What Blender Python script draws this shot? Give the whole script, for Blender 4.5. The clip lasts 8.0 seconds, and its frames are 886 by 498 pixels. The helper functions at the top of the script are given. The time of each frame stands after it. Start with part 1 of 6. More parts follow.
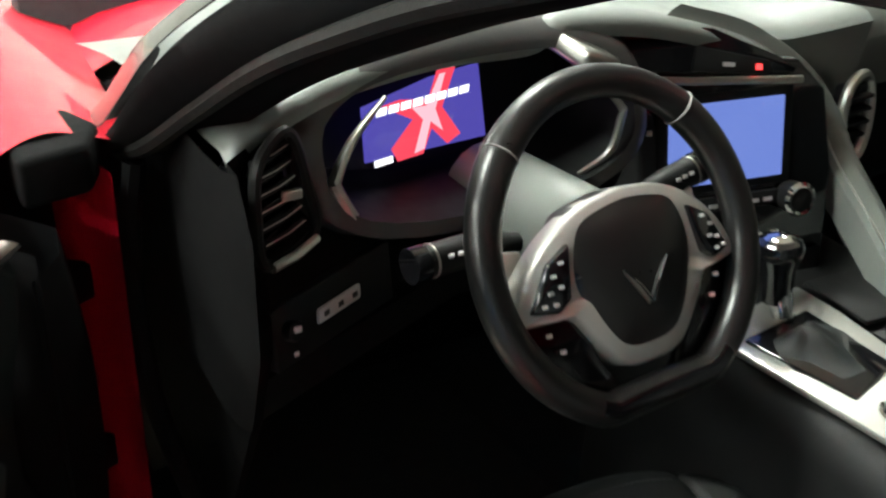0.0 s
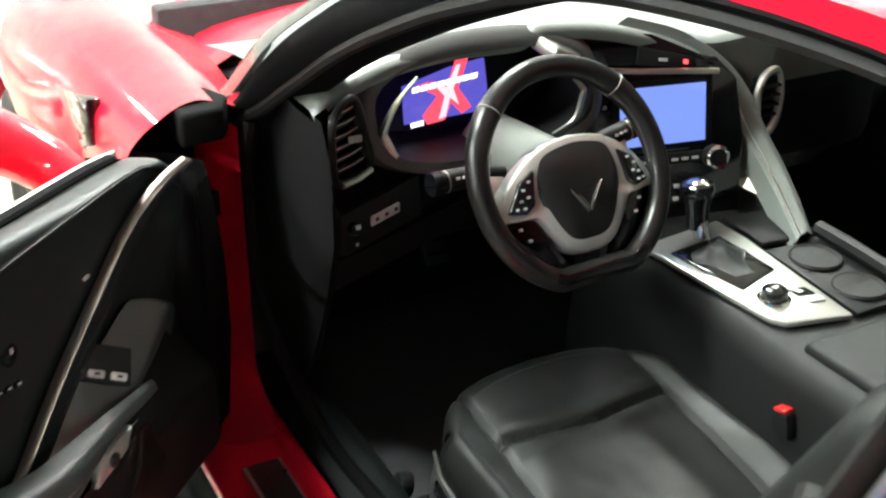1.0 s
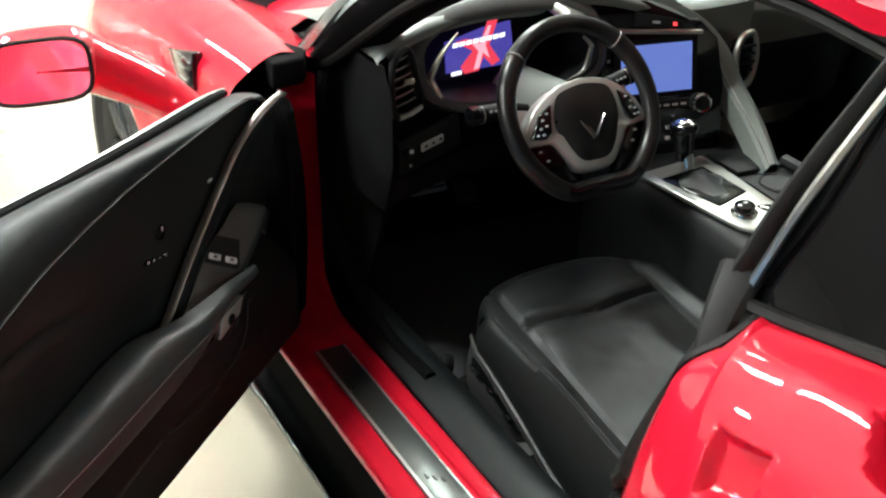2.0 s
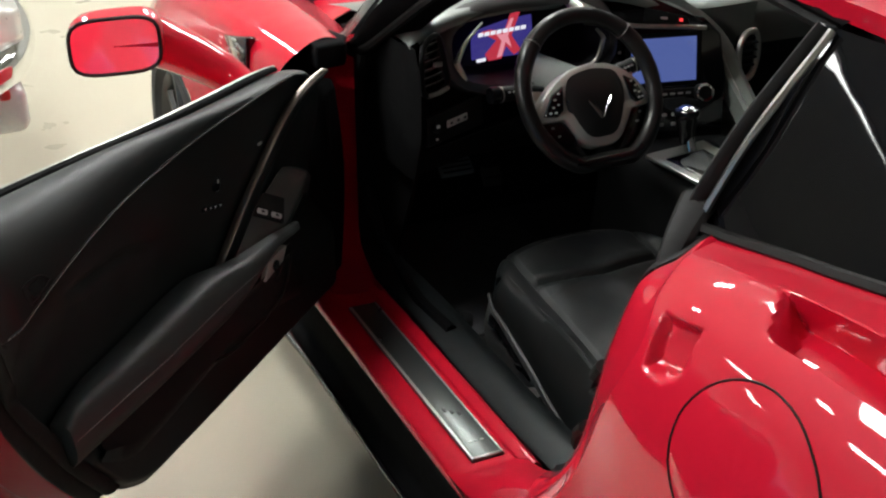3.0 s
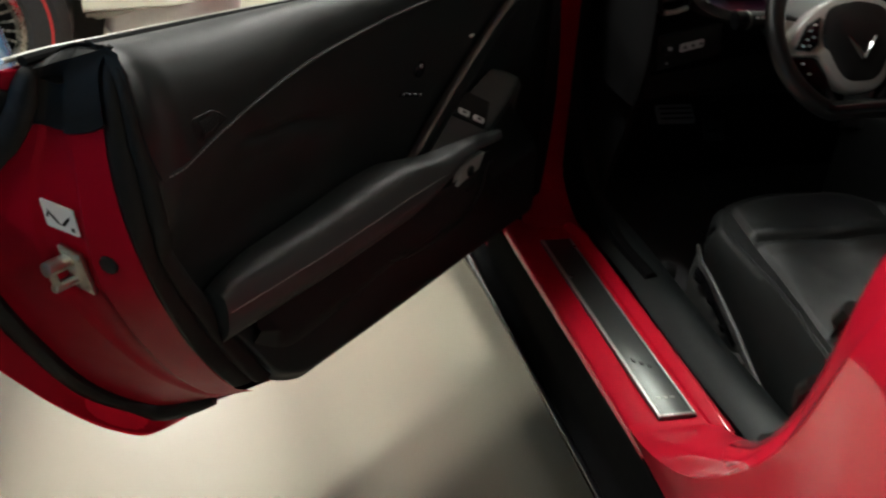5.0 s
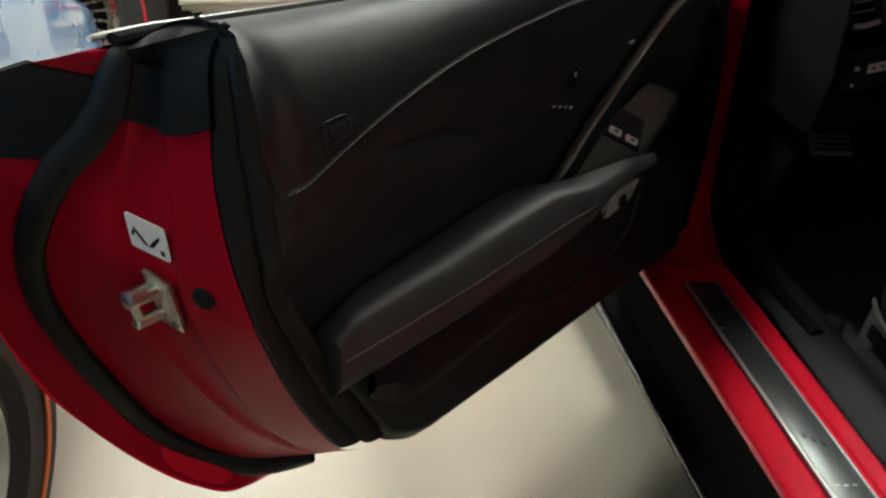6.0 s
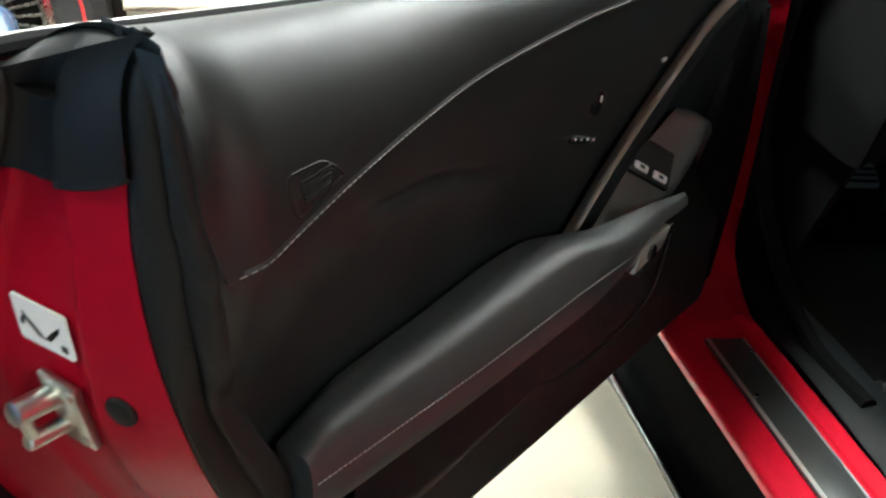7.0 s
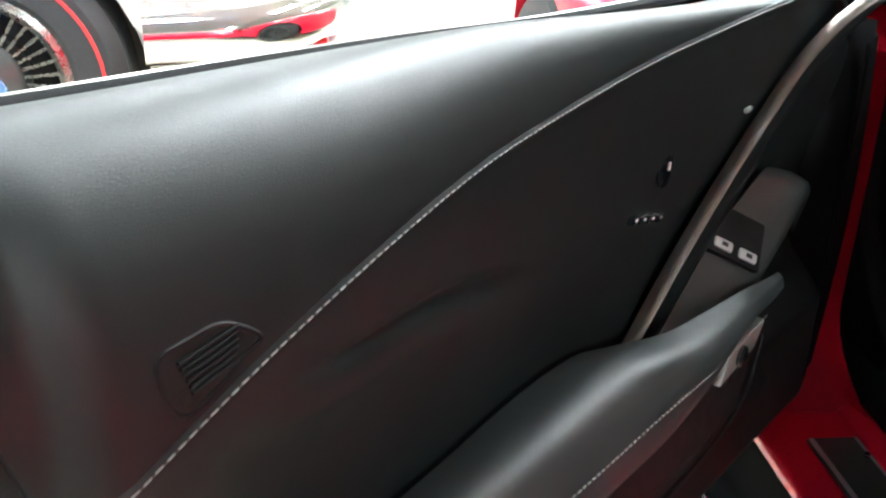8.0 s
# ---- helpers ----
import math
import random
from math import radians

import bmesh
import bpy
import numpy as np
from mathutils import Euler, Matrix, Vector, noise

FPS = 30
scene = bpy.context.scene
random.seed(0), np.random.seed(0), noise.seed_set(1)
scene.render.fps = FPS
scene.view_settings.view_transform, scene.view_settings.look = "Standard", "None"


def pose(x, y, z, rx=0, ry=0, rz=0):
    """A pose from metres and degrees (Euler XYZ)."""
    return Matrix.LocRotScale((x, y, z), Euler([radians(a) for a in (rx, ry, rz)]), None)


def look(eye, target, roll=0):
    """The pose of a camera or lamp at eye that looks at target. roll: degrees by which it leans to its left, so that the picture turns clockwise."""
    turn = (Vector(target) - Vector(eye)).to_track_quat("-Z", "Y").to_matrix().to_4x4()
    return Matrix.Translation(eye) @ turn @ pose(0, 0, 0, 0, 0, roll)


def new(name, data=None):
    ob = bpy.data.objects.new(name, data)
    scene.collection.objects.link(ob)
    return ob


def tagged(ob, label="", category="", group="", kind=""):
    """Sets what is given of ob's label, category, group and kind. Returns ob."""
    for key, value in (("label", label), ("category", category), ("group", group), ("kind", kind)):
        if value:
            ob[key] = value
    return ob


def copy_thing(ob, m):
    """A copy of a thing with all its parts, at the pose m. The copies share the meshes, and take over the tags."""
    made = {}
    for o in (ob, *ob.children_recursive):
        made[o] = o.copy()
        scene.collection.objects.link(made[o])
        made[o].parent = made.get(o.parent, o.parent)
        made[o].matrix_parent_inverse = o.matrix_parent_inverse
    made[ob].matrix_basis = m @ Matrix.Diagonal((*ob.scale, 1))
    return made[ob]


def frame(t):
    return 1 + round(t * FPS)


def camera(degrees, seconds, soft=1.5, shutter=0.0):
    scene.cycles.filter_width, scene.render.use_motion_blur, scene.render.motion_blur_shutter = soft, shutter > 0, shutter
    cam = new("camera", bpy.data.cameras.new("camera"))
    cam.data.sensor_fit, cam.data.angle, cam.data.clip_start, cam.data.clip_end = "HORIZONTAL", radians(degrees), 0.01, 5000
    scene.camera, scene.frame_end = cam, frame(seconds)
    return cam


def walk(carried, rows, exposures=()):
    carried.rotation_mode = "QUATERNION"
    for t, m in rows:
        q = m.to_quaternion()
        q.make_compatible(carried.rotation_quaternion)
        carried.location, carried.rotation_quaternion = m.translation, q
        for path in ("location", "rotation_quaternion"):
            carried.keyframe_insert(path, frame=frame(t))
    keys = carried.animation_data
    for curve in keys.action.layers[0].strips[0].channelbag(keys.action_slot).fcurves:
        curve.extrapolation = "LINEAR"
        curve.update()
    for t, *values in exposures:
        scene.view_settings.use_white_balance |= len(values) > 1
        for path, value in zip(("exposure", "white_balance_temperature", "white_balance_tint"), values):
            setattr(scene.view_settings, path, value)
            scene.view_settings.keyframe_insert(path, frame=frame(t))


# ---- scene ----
cam = camera(42.0, 8.0, soft=2.2, shutter=0.4)
PATH = [
    (0.0, (-0.984, -0.664, 1.323), (-0.300, 0.471, 0.620), 1.17),
    (0.5, (-1.111, -0.909, 1.393), (-0.431, 0.235, 0.700), 0.54),
    (1.0, (-1.217, -1.173, 1.465), (-0.586, 0.008, 0.788), 0.26),
    (1.5, (-1.350, -1.369, 1.506), (-0.734, -0.180, 0.831), -0.86),
    (2.0, (-1.459, -1.545, 1.539), (-0.846, -0.359, 0.856), -0.06),
    (2.2, (-1.493, -1.606, 1.542), (-0.881, -0.415, 0.867), 1.51),
    (3.3, (-1.551, -1.840, 1.556), (-0.996, -0.610, 0.902), 0.09),
    (3.5, (-1.554, -1.846, 1.540), (-1.001, -0.611, 0.890), 1.05),
    (4.0, (-1.549, -1.810, 1.497), (-1.008, -0.577, 0.837), 2.46),
    (4.5, (-1.514, -1.730, 1.414), (-1.077, -0.471, 0.724), 1.57),
    (4.7, (-1.514, -1.708, 1.385), (-1.120, -0.437, 0.692), 2.16),
    (5.8, (-1.538, -1.460, 1.283), (-1.277, -0.140, 0.621), 6.18),
    (6.0, (-1.549, -1.394, 1.251), (-1.295, -0.078, 0.577), 5.13),
    (6.5, (-1.570, -1.231, 1.209), (-1.302, 0.113, 0.599), 5.77),
    (7.0, (-1.536, -1.104, 1.166), (-1.228, 0.209, 0.510), 6.49),
    (7.5, (-1.479, -0.958, 1.135), (-1.229, 0.380, 0.505), 5.10),
    (8.0, (-1.442, -0.846, 1.111), (-1.228, 0.502, 0.490), 3.03),
]
EXPOSURES = [(0.0, 0.78, 6150, 4), (1.0, 1.35, 6050, 4), (1.5, 1.35, 6050, 5), (2.0, 0.56, 6000, 6), (3.3, -0.42, 6100, 11), (4.7, -0.48, 6300, 10), (5.8, -0.45, 6300, 7), (6.5, 0.75, 5800, 6), (7.0, 1.0, 5900, 5), (7.5, 1.4, 5600, 5), (8.0, 1.6, 5600, 6)]
walk(cam, [(t, look(eye, target, roll)) for t, eye, target, roll in PATH], EXPOSURES)

# ---- world and light: a closed hall lit by ceiling fixtures ----
world = bpy.data.worlds.new("hall_world")
scene.world = world
world.use_nodes = True
world.node_tree.nodes["Background"].inputs[0].default_value = (0.9, 0.95, 1.0, 1)
world.node_tree.nodes["Background"].inputs[1].default_value = 0.10
LAMP = 80.0
LAMP_COLOUR = (1.0, 0.97, 0.88)
CEILING_Z = 3.4


# ---- materials ----
def nodes_of(name):
    m = bpy.data.materials.new(name)
    m.use_nodes = True
    return m, m.node_tree.nodes, m.node_tree.links, m.node_tree.nodes["Principled BSDF"]


def make(name, colour, rough=0.5, metal=0.0, coat=0.0, vary=0.15, scale=6.0, bump=0.0, bump_scale=200.0, rough_vary=0.1, spec=0.5, grain="noise", sheen=0.0):
    """A plain surface with mottling at a large scale, fine relief and uneven gloss."""
    m, n, l, b = nodes_of(name)
    b.inputs["Metallic"].default_value = metal
    b.inputs["Coat Weight"].default_value = coat
    b.inputs["Coat Roughness"].default_value = 0.04
    b.inputs["Specular IOR Level"].default_value = spec
    b.inputs["Sheen Weight"].default_value = sheen
    tc = n.new("ShaderNodeTexCoord")
    big = n.new("ShaderNodeTexNoise")
    big.inputs["Scale"].default_value = scale
    big.inputs["Detail"].default_value = 6
    l.new(tc.outputs["Object"], big.inputs["Vector"])
    mix = n.new("ShaderNodeMix")
    mix.data_type = "RGBA"
    mix.inputs["A"].default_value = (*[c * (1 - vary) for c in colour], 1)
    mix.inputs["B"].default_value = (*[min(1, c * (1 + vary)) for c in colour], 1)
    l.new(big.outputs["Fac"], mix.inputs["Factor"])
    l.new(mix.outputs["Result"], b.inputs["Base Color"])
    fine = n.new("ShaderNodeTexNoise")
    fine.inputs["Scale"].default_value = scale * 5
    fine.inputs["Detail"].default_value = 4
    l.new(tc.outputs["Object"], fine.inputs["Vector"])
    r = n.new("ShaderNodeMapRange")
    r.inputs["To Min"].default_value = max(0.0, rough - rough_vary)
    r.inputs["To Max"].default_value = min(1.0, rough + rough_vary)
    l.new(fine.outputs["Fac"], r.inputs["Value"])
    l.new(r.outputs["Result"], b.inputs["Roughness"])
    if bump:
        if grain == "leather":
            g = n.new("ShaderNodeTexVoronoi")
            g.inputs["Scale"].default_value = bump_scale
            g.feature = "DISTANCE_TO_EDGE"
            out = g.outputs["Distance"]
        else:
            g = n.new("ShaderNodeTexNoise")
            g.inputs["Scale"].default_value = bump_scale
            g.inputs["Detail"].default_value = 3
            out = g.outputs["Fac"]
        l.new(tc.outputs["Object"], g.inputs["Vector"])
        bp = n.new("ShaderNodeBump")
        bp.inputs["Strength"].default_value = bump
        bp.inputs["Distance"].default_value = 0.001
        l.new(out, bp.inputs["Height"])
        l.new(bp.outputs["Normal"], b.inputs["Normal"])
    return m


def glow(name, colour, strength):
    m, n, l, b = nodes_of(name)
    b.inputs["Base Color"].default_value = (0.01, 0.01, 0.01, 1)
    b.inputs["Roughness"].default_value = 0.15
    b.inputs["Emission Color"].default_value = (*colour, 1)
    b.inputs["Emission Strength"].default_value = strength
    return m


def glass_mat(name, tint, gloss=1.0):
    m, n, l, b = nodes_of(name)
    n.remove(b)
    t = n.new("ShaderNodeBsdfTransparent")
    t.inputs[0].default_value = (*tint, 1)
    g = n.new("ShaderNodeBsdfGlossy")
    g.inputs["Roughness"].default_value = 0.02
    f = n.new("ShaderNodeFresnel")
    f.inputs[0].default_value = 1.5
    k = n.new("ShaderNodeMath")
    k.operation = "MULTIPLY"
    k.inputs[1].default_value = gloss
    l.new(f.outputs[0], k.inputs[0])
    mx = n.new("ShaderNodeMixShader")
    l.new(k.outputs[0], mx.inputs[0])
    l.new(t.outputs[0], mx.inputs[1])
    l.new(g.outputs[0], mx.inputs[2])
    l.new(mx.outputs[0], n["Material Output"].inputs[0])
    return m


RED = make("red_paint", (0.58, 0.0035, 0.024), 0.5, coat=1.0, spec=0.15, vary=0.04, scale=3, bump=0.02, bump_scale=900)
# Duller inner red; the shade of the door opening is put into its colour.
REDSHADED = make("red_shaded_paint", (0.30, 0.0025, 0.014), 0.40, coat=0.0, spec=0.06, vary=0.08, scale=5, bump=0.02, bump_scale=900)
BLUE = make("blue_paint", (0.10, 0.33, 0.64), 0.3, coat=1.0, vary=0.05, scale=3)
SILVER = make("silver_paint", (0.62, 0.62, 0.58), 0.3, metal=0.5, coat=1.0, vary=0.05)
LEATHER = make("black_leather", (0.0085, 0.0112, 0.0111), 0.47, spec=0.35, vary=0.2, scale=9, bump=0.16, bump_scale=700, grain="leather", rough_vary=0.03)
ARMSKIN = make("armrest_leather", (0.0210, 0.0255, 0.0250), 0.46, spec=0.7, vary=0.15, scale=9, bump=0.14, bump_scale=700, grain="leather", rough_vary=0.02)
SEAT = make("black_seat_leather", (0.0085, 0.0097, 0.0094), 0.45, spec=0.38, vary=0.25, scale=14, bump=0.12, bump_scale=520, grain="leather", rough_vary=0.05)
GRIP = make("wheel_leather", (0.010, 0.010, 0.010), 0.30, spec=0.5, vary=0.25, scale=9, bump=0.06, bump_scale=700, grain="leather", rough_vary=0.06)
TRIMCLOTH = make("pillar_cloth", (0.0055, 0.0055, 0.0057), 0.85, spec=0.05, vary=0.2, scale=12, bump=0.25, bump_scale=900)
PODMETAL = make("satin_pod_plastic", (0.030, 0.034, 0.032), 0.33, spec=0.8, vary=0.05, scale=20, rough_vary=0.03)
PLASTIC = make("black_plastic", (0.0085, 0.009, 0.009), 0.5, spec=0.16, vary=0.2, scale=12, bump=0.25, bump_scale=900)
# Black leather made paler: light through the windscreen is put into its colour.
LITLEATHER = make("lit_dash_leather", (0.145, 0.16, 0.146), 0.38, spec=0.6, vary=0.12, scale=8, bump=0.12, bump_scale=650, grain="leather")
GLOSS = make("gloss_black", (0.006, 0.006, 0.007), 0.12, coat=0.6, vary=0.1, rough_vary=0.05)
RUBBER = make("black_rubber", (0.0072, 0.0070, 0.0064), 0.6, spec=0.25, vary=0.25, scale=20, bump=0.3, bump_scale=400)
CARPET = make("black_carpet", (0.042, 0.042, 0.044), 0.95, spec=0.06, vary=0.4, scale=40, bump=1.0, bump_scale=900, sheen=0.1)
SATIN = make("satin_silver", (0.50, 0.50, 0.46), 0.32, metal=1.0, vary=0.08, scale=30, bump=0.05, bump_scale=600)
SPOKE = make("satin_spoke_metal", (0.50, 0.50, 0.47), 0.34, metal=0.5, vary=0.06, scale=30)
PLATE = make("brushed_console_plate", (0.46, 0.47, 0.43), 0.34, metal=0.7, vary=0.06, scale=30)
CHROME = make("chrome", (0.75, 0.75, 0.74), 0.08, metal=1.0, vary=0.05, rough_vary=0.04)
BRONZE = make("warm_metal_trim", (0.15, 0.13, 0.115), 0.36, metal=1.0, vary=0.06, scale=20, rough_vary=0.02)
DARKMETAL = make("dark_satin_metal", (0.045, 0.046, 0.043), 0.36, metal=0.4, vary=0.12, scale=20, rough_vary=0.04)
WIRE = make("wire_wheel_metal", (0.40, 0.39, 0.36), 0.28, metal=1.0, vary=0.1, scale=20)
STEEL = make("sill_plate_steel", (0.11, 0.118, 0.113), 0.33, metal=0.7, vary=0.05, scale=25)
ZINC = make("zinc_plated_steel", (0.60, 0.60, 0.54), 0.32, metal=1.0, vary=0.2, scale=60)
TYRE = make("tyre_rubber", (0.018, 0.018, 0.018), 0.7, vary=0.2, scale=20, bump=0.3, bump_scale=200)
THREAD = make("grey_thread", (0.24, 0.24, 0.23), 0.7, vary=0.2, scale=200)
WHITE = make("white_label", (0.75, 0.75, 0.73), 0.4, vary=0.05, scale=40)
BUTTON = make("silver_button", (0.55, 0.55, 0.54), 0.35, metal=0.3, vary=0.1, scale=60)
MARK = make("white_mark", (0.6, 0.6, 0.6), 0.5, vary=0.05)
REDMARK = make("red_plastic", (0.5, 0.01, 0.01), 0.4, vary=0.1)
ORANGE = make("orange_line", (0.55, 0.13, 0.03), 0.6, vary=0.1)
REDLINE = make("red_line", (0.5, 0.03, 0.03), 0.6, vary=0.1)
# The hall's mottled reflection in the windscreen corner, put into colour and relief.
EDGEGLARE = make("windscreen_edge_glare", (0.16, 0.165, 0.16), 0.12, metal=0.8, vary=0.5, scale=30, bump=0.35, bump_scale=45, rough_vary=0.1)
FLOOR = make("cream_epoxy_floor", (0.47, 0.438, 0.34), 0.3, vary=0.03, scale=0.8, bump=0.05, bump_scale=60, rough_vary=0.08)
WALL = make("grey_wall_paint", (0.60, 0.60, 0.59), 0.7, vary=0.08, scale=2)
WALLWHITE = make("white_wall_paint", (0.55, 0.56, 0.54), 0.7, vary=0.05, scale=2)
SEATSIDE = make("grey_seat_plastic", (0.06, 0.06, 0.058), 0.45, vary=0.1, scale=20, bump=0.2, bump_scale=500)
DARKTHREAD = make("dark_thread", (0.028, 0.028, 0.027), 0.7, vary=0.2, scale=200)
CEIL = make("ceiling_paint", (0.38, 0.38, 0.37), 0.8, vary=0.04, scale=3)
DARKGLASS = make("dark_window_glass", (0.004, 0.004, 0.0045), 0.03, spec=0.28, vary=0.1, rough_vary=0.01)
GLASS = glass_mat("clear_glass", (0.92, 0.96, 0.93))
TINT = glass_mat("tinted_glass", (0.04, 0.045, 0.045), 1.3)
MIRROR = make("mirror_glass", (0.85, 0.85, 0.85), 0.01, metal=1.0, vary=0.01, rough_vary=0.005)
LAMPMAT = glow("lamp_panel", LAMP_COLOUR, LAMP)
SCREENBLUE = glow("blue_screen", (0.16, 0.22, 0.60), 0.65)
SCREENDARK = glow("violet_screen", (0.09, 0.07, 0.40), 0.6)
SCREENRED = glow("red_graphic", (0.9, 0.06, 0.10), 0.7)
SCREENPINK = glow("pink_graphic", (1.0, 0.35, 0.40), 1.0)
SCREENWHITE = glow("white_graphic", (0.95, 0.9, 0.95), 1.2)
REDLED = glow("red_led", (1.0, 0.05, 0.05), 1.5)


# ---- building helpers ----
def part(name, bm, material, parent=None, label="", sharp=38):
    """Links a bmesh as one mesh object, under a thing or a part where one is given."""
    bmesh.ops.recalc_face_normals(bm, faces=bm.faces)
    me = bpy.data.meshes.new(name)
    bm.to_mesh(me)
    bm.free()
    me.materials.append(material)
    me.shade_smooth()
    me.set_sharp_from_angle(angle=radians(sharp))
    ob = new(name, me)
    if parent:
        ob.parent = parent
    if label:
        ob["label"] = label
    return ob


def curve(pts, n=40, closed=False):
    """Catmull-Rom points through pts."""
    P = [Vector(p) for p in pts]
    k = len(P)
    out = []
    spans = k if closed else k - 1
    for i in range(n if closed else n + 1):
        s = i / n * spans
        j = min(int(s), spans - 1)
        f = s - j
        if closed:
            a, b, c, d = P[(j - 1) % k], P[j], P[(j + 1) % k], P[(j + 2) % k]
        else:
            b, c = P[j], P[j + 1]
            a = P[j - 1] if j else b * 2 - c
            d = P[j + 2] if j + 2 < k else c * 2 - b
        out.append(((b * 2) + (c - a) * f + (a * 2 - b * 5 + c * 4 - d) * f * f + (b * 3 - a - c * 3 + d) * f ** 3) / 2)
    return out


def fn(xs, ys):
    """A smooth function through the points (xs rising)."""
    xs, ys = np.array(xs, float), np.array(ys, float)
    h = np.diff(xs)
    s = np.diff(ys) / h
    m = np.zeros(len(xs))
    m[0], m[-1] = s[0], s[-1]
    for i in range(1, len(xs) - 1):
        m[i] = 0 if s[i - 1] * s[i] <= 0 else 2 * s[i - 1] * s[i] / (s[i - 1] + s[i])

    def f(x):
        x = min(max(x, xs[0]), xs[-1])
        i = min(int(np.searchsorted(xs, x, side="right")) - 1, len(h) - 1)
        t = (x - xs[i]) / h[i]
        return float(ys[i] * (1 + 2 * t) * (1 - t) ** 2 + m[i] * h[i] * t * (1 - t) ** 2 + ys[i + 1] * t * t * (3 - 2 * t) + m[i + 1] * h[i] * t * t * (t - 1))
    return f


def sheet(rows, closed=False, thick=0.0, bm=None):
    """A surface through rows of points of equal count; closed joins each row's ends."""
    bm = bm or bmesh.new()
    V = [[bm.verts.new(p) for p in r] for r in rows]
    fs = []
    for a, b in zip(V, V[1:]):
        k = len(a)
        for i in range(k if closed else k - 1):
            fs.append(bm.faces.new((a[i], a[(i + 1) % k], b[(i + 1) % k], b[i])))
    if closed:
        for r in (V[0], V[-1]):
            if len(r) > 2:
                fs.append(bm.faces.new(r))
    if thick:
        bmesh.ops.recalc_face_normals(bm, faces=fs)
        bmesh.ops.solidify(bm, geom=fs, thickness=thick)
    return bm


def tube(pts, r, seg=8, closed=False, flat=1.0, up=(0, 0, 1), bm=None):
    """A round or flattened bar along pts; r a number or one for each point."""
    bm = bm or bmesh.new()
    P = [Vector(p) for p in pts]
    k = len(P)
    rows = []
    upv = Vector(up)
    for i, p in enumerate(P):
        a = P[(i - 1) % k] if closed or i else P[0]
        b = P[(i + 1) % k] if closed or i < k - 1 else P[-1]
        t = (b - a).normalized()
        s = t.cross(upv)
        s = s.normalized() if s.length > 1e-6 else Vector((1, 0, 0))
        w = s.cross(t)
        q = r[i] if isinstance(r, (list, tuple)) else r
        rows.append([p + s * q * math.cos(2 * math.pi * j / seg) + w * q * flat * math.sin(2 * math.pi * j / seg) for j in range(seg)])
    V = [[bm.verts.new(p) for p in row] for row in rows]
    for i in range(k if closed else k - 1):
        a, b = V[i], V[(i + 1) % k]
        for j in range(seg):
            bm.faces.new((a[j], a[(j + 1) % seg], b[(j + 1) % seg], b[j]))
    if not closed:
        bm.faces.new(V[0])
        bm.faces.new(V[-1])
    return bm


def prism(pts, place, c0, c1, bevel=0.0, seg=2, bm=None):
    """A slab: outline pts (a, b), between depths c0 and c1, put in the world by place(a, b, c)."""
    own = bmesh.new()
    lo = [own.verts.new((a, b, c0)) for a, b in pts]
    hi = [own.verts.new((a, b, c1)) for a, b in pts]
    k = len(pts)
    own.faces.new(lo[::-1])
    top = own.faces.new(hi)
    for i in range(k):
        own.faces.new((lo[i], lo[(i + 1) % k], hi[(i + 1) % k], hi[i]))
    bmesh.ops.recalc_face_normals(own, faces=own.faces)
    if bevel:
        bmesh.ops.bevel(own, geom=[e for e in own.edges if e.calc_face_angle(0) > 0.5], offset=bevel, segments=seg, profile=0.5, affect="EDGES", clamp_overlap=True)
    for v in own.verts:
        v.co = Vector(place(*v.co))
    if bm is None:
        return own
    tmp = bpy.data.meshes.new("tmp")
    own.to_mesh(tmp)
    bm.from_mesh(tmp)
    own.free()
    bpy.data.meshes.remove(tmp)
    return bm


def box(c, size, bevel=0.004, m=None, bm=None, seg=2):
    """A block with rounded edges round the centre c, turned by the matrix m."""
    x, y, z = (v / 2 for v in size)
    m = m or Matrix()
    c = Vector(c)
    return prism([(-x, -y), (x, -y), (x, y), (-x, y)], lambda a, b, d: c + m.to_3x3() @ Vector((a, b, d)), -z, z, bevel, seg, bm)


def disc(c, axis, r, depth, bevel=0.0, seg=24, bm=None):
    """A round slab centred at c, along axis."""
    q = Vector(axis).to_track_quat("Z", "Y").to_matrix()
    c = Vector(c)
    return prism([(r * math.cos(2 * math.pi * i / seg), r * math.sin(2 * math.pi * i / seg)) for i in range(seg)],
                 lambda a, b, d: c + q @ Vector((a, b, d)), -depth / 2, depth / 2, bevel, 2, bm)


def lathe(profile, c, axis, seg=40, bm=None):
    """A turned body: profile of (radius, along the axis)."""
    q = Vector(axis).to_track_quat("Z", "Y").to_matrix()
    c = Vector(c)
    rows = [[c + q @ Vector((r * math.cos(2 * math.pi * i / seg), r * math.sin(2 * math.pi * i / seg), h)) for r, h in profile] for i in range(seg)]
    bm = bm or bmesh.new()
    V = [[bm.verts.new(p) for p in row] for row in rows]
    for i in range(seg):
        a, b = V[i], V[(i + 1) % seg]
        for j in range(len(profile) - 1):
            bm.faces.new((a[j], a[j + 1], b[j + 1], b[j]))
    bmesh.ops.remove_doubles(bm, verts=bm.verts, dist=1e-6)
    return bm


def mix3(a, b, t):
    return Vector(a) * (1 - t) + Vector(b) * t


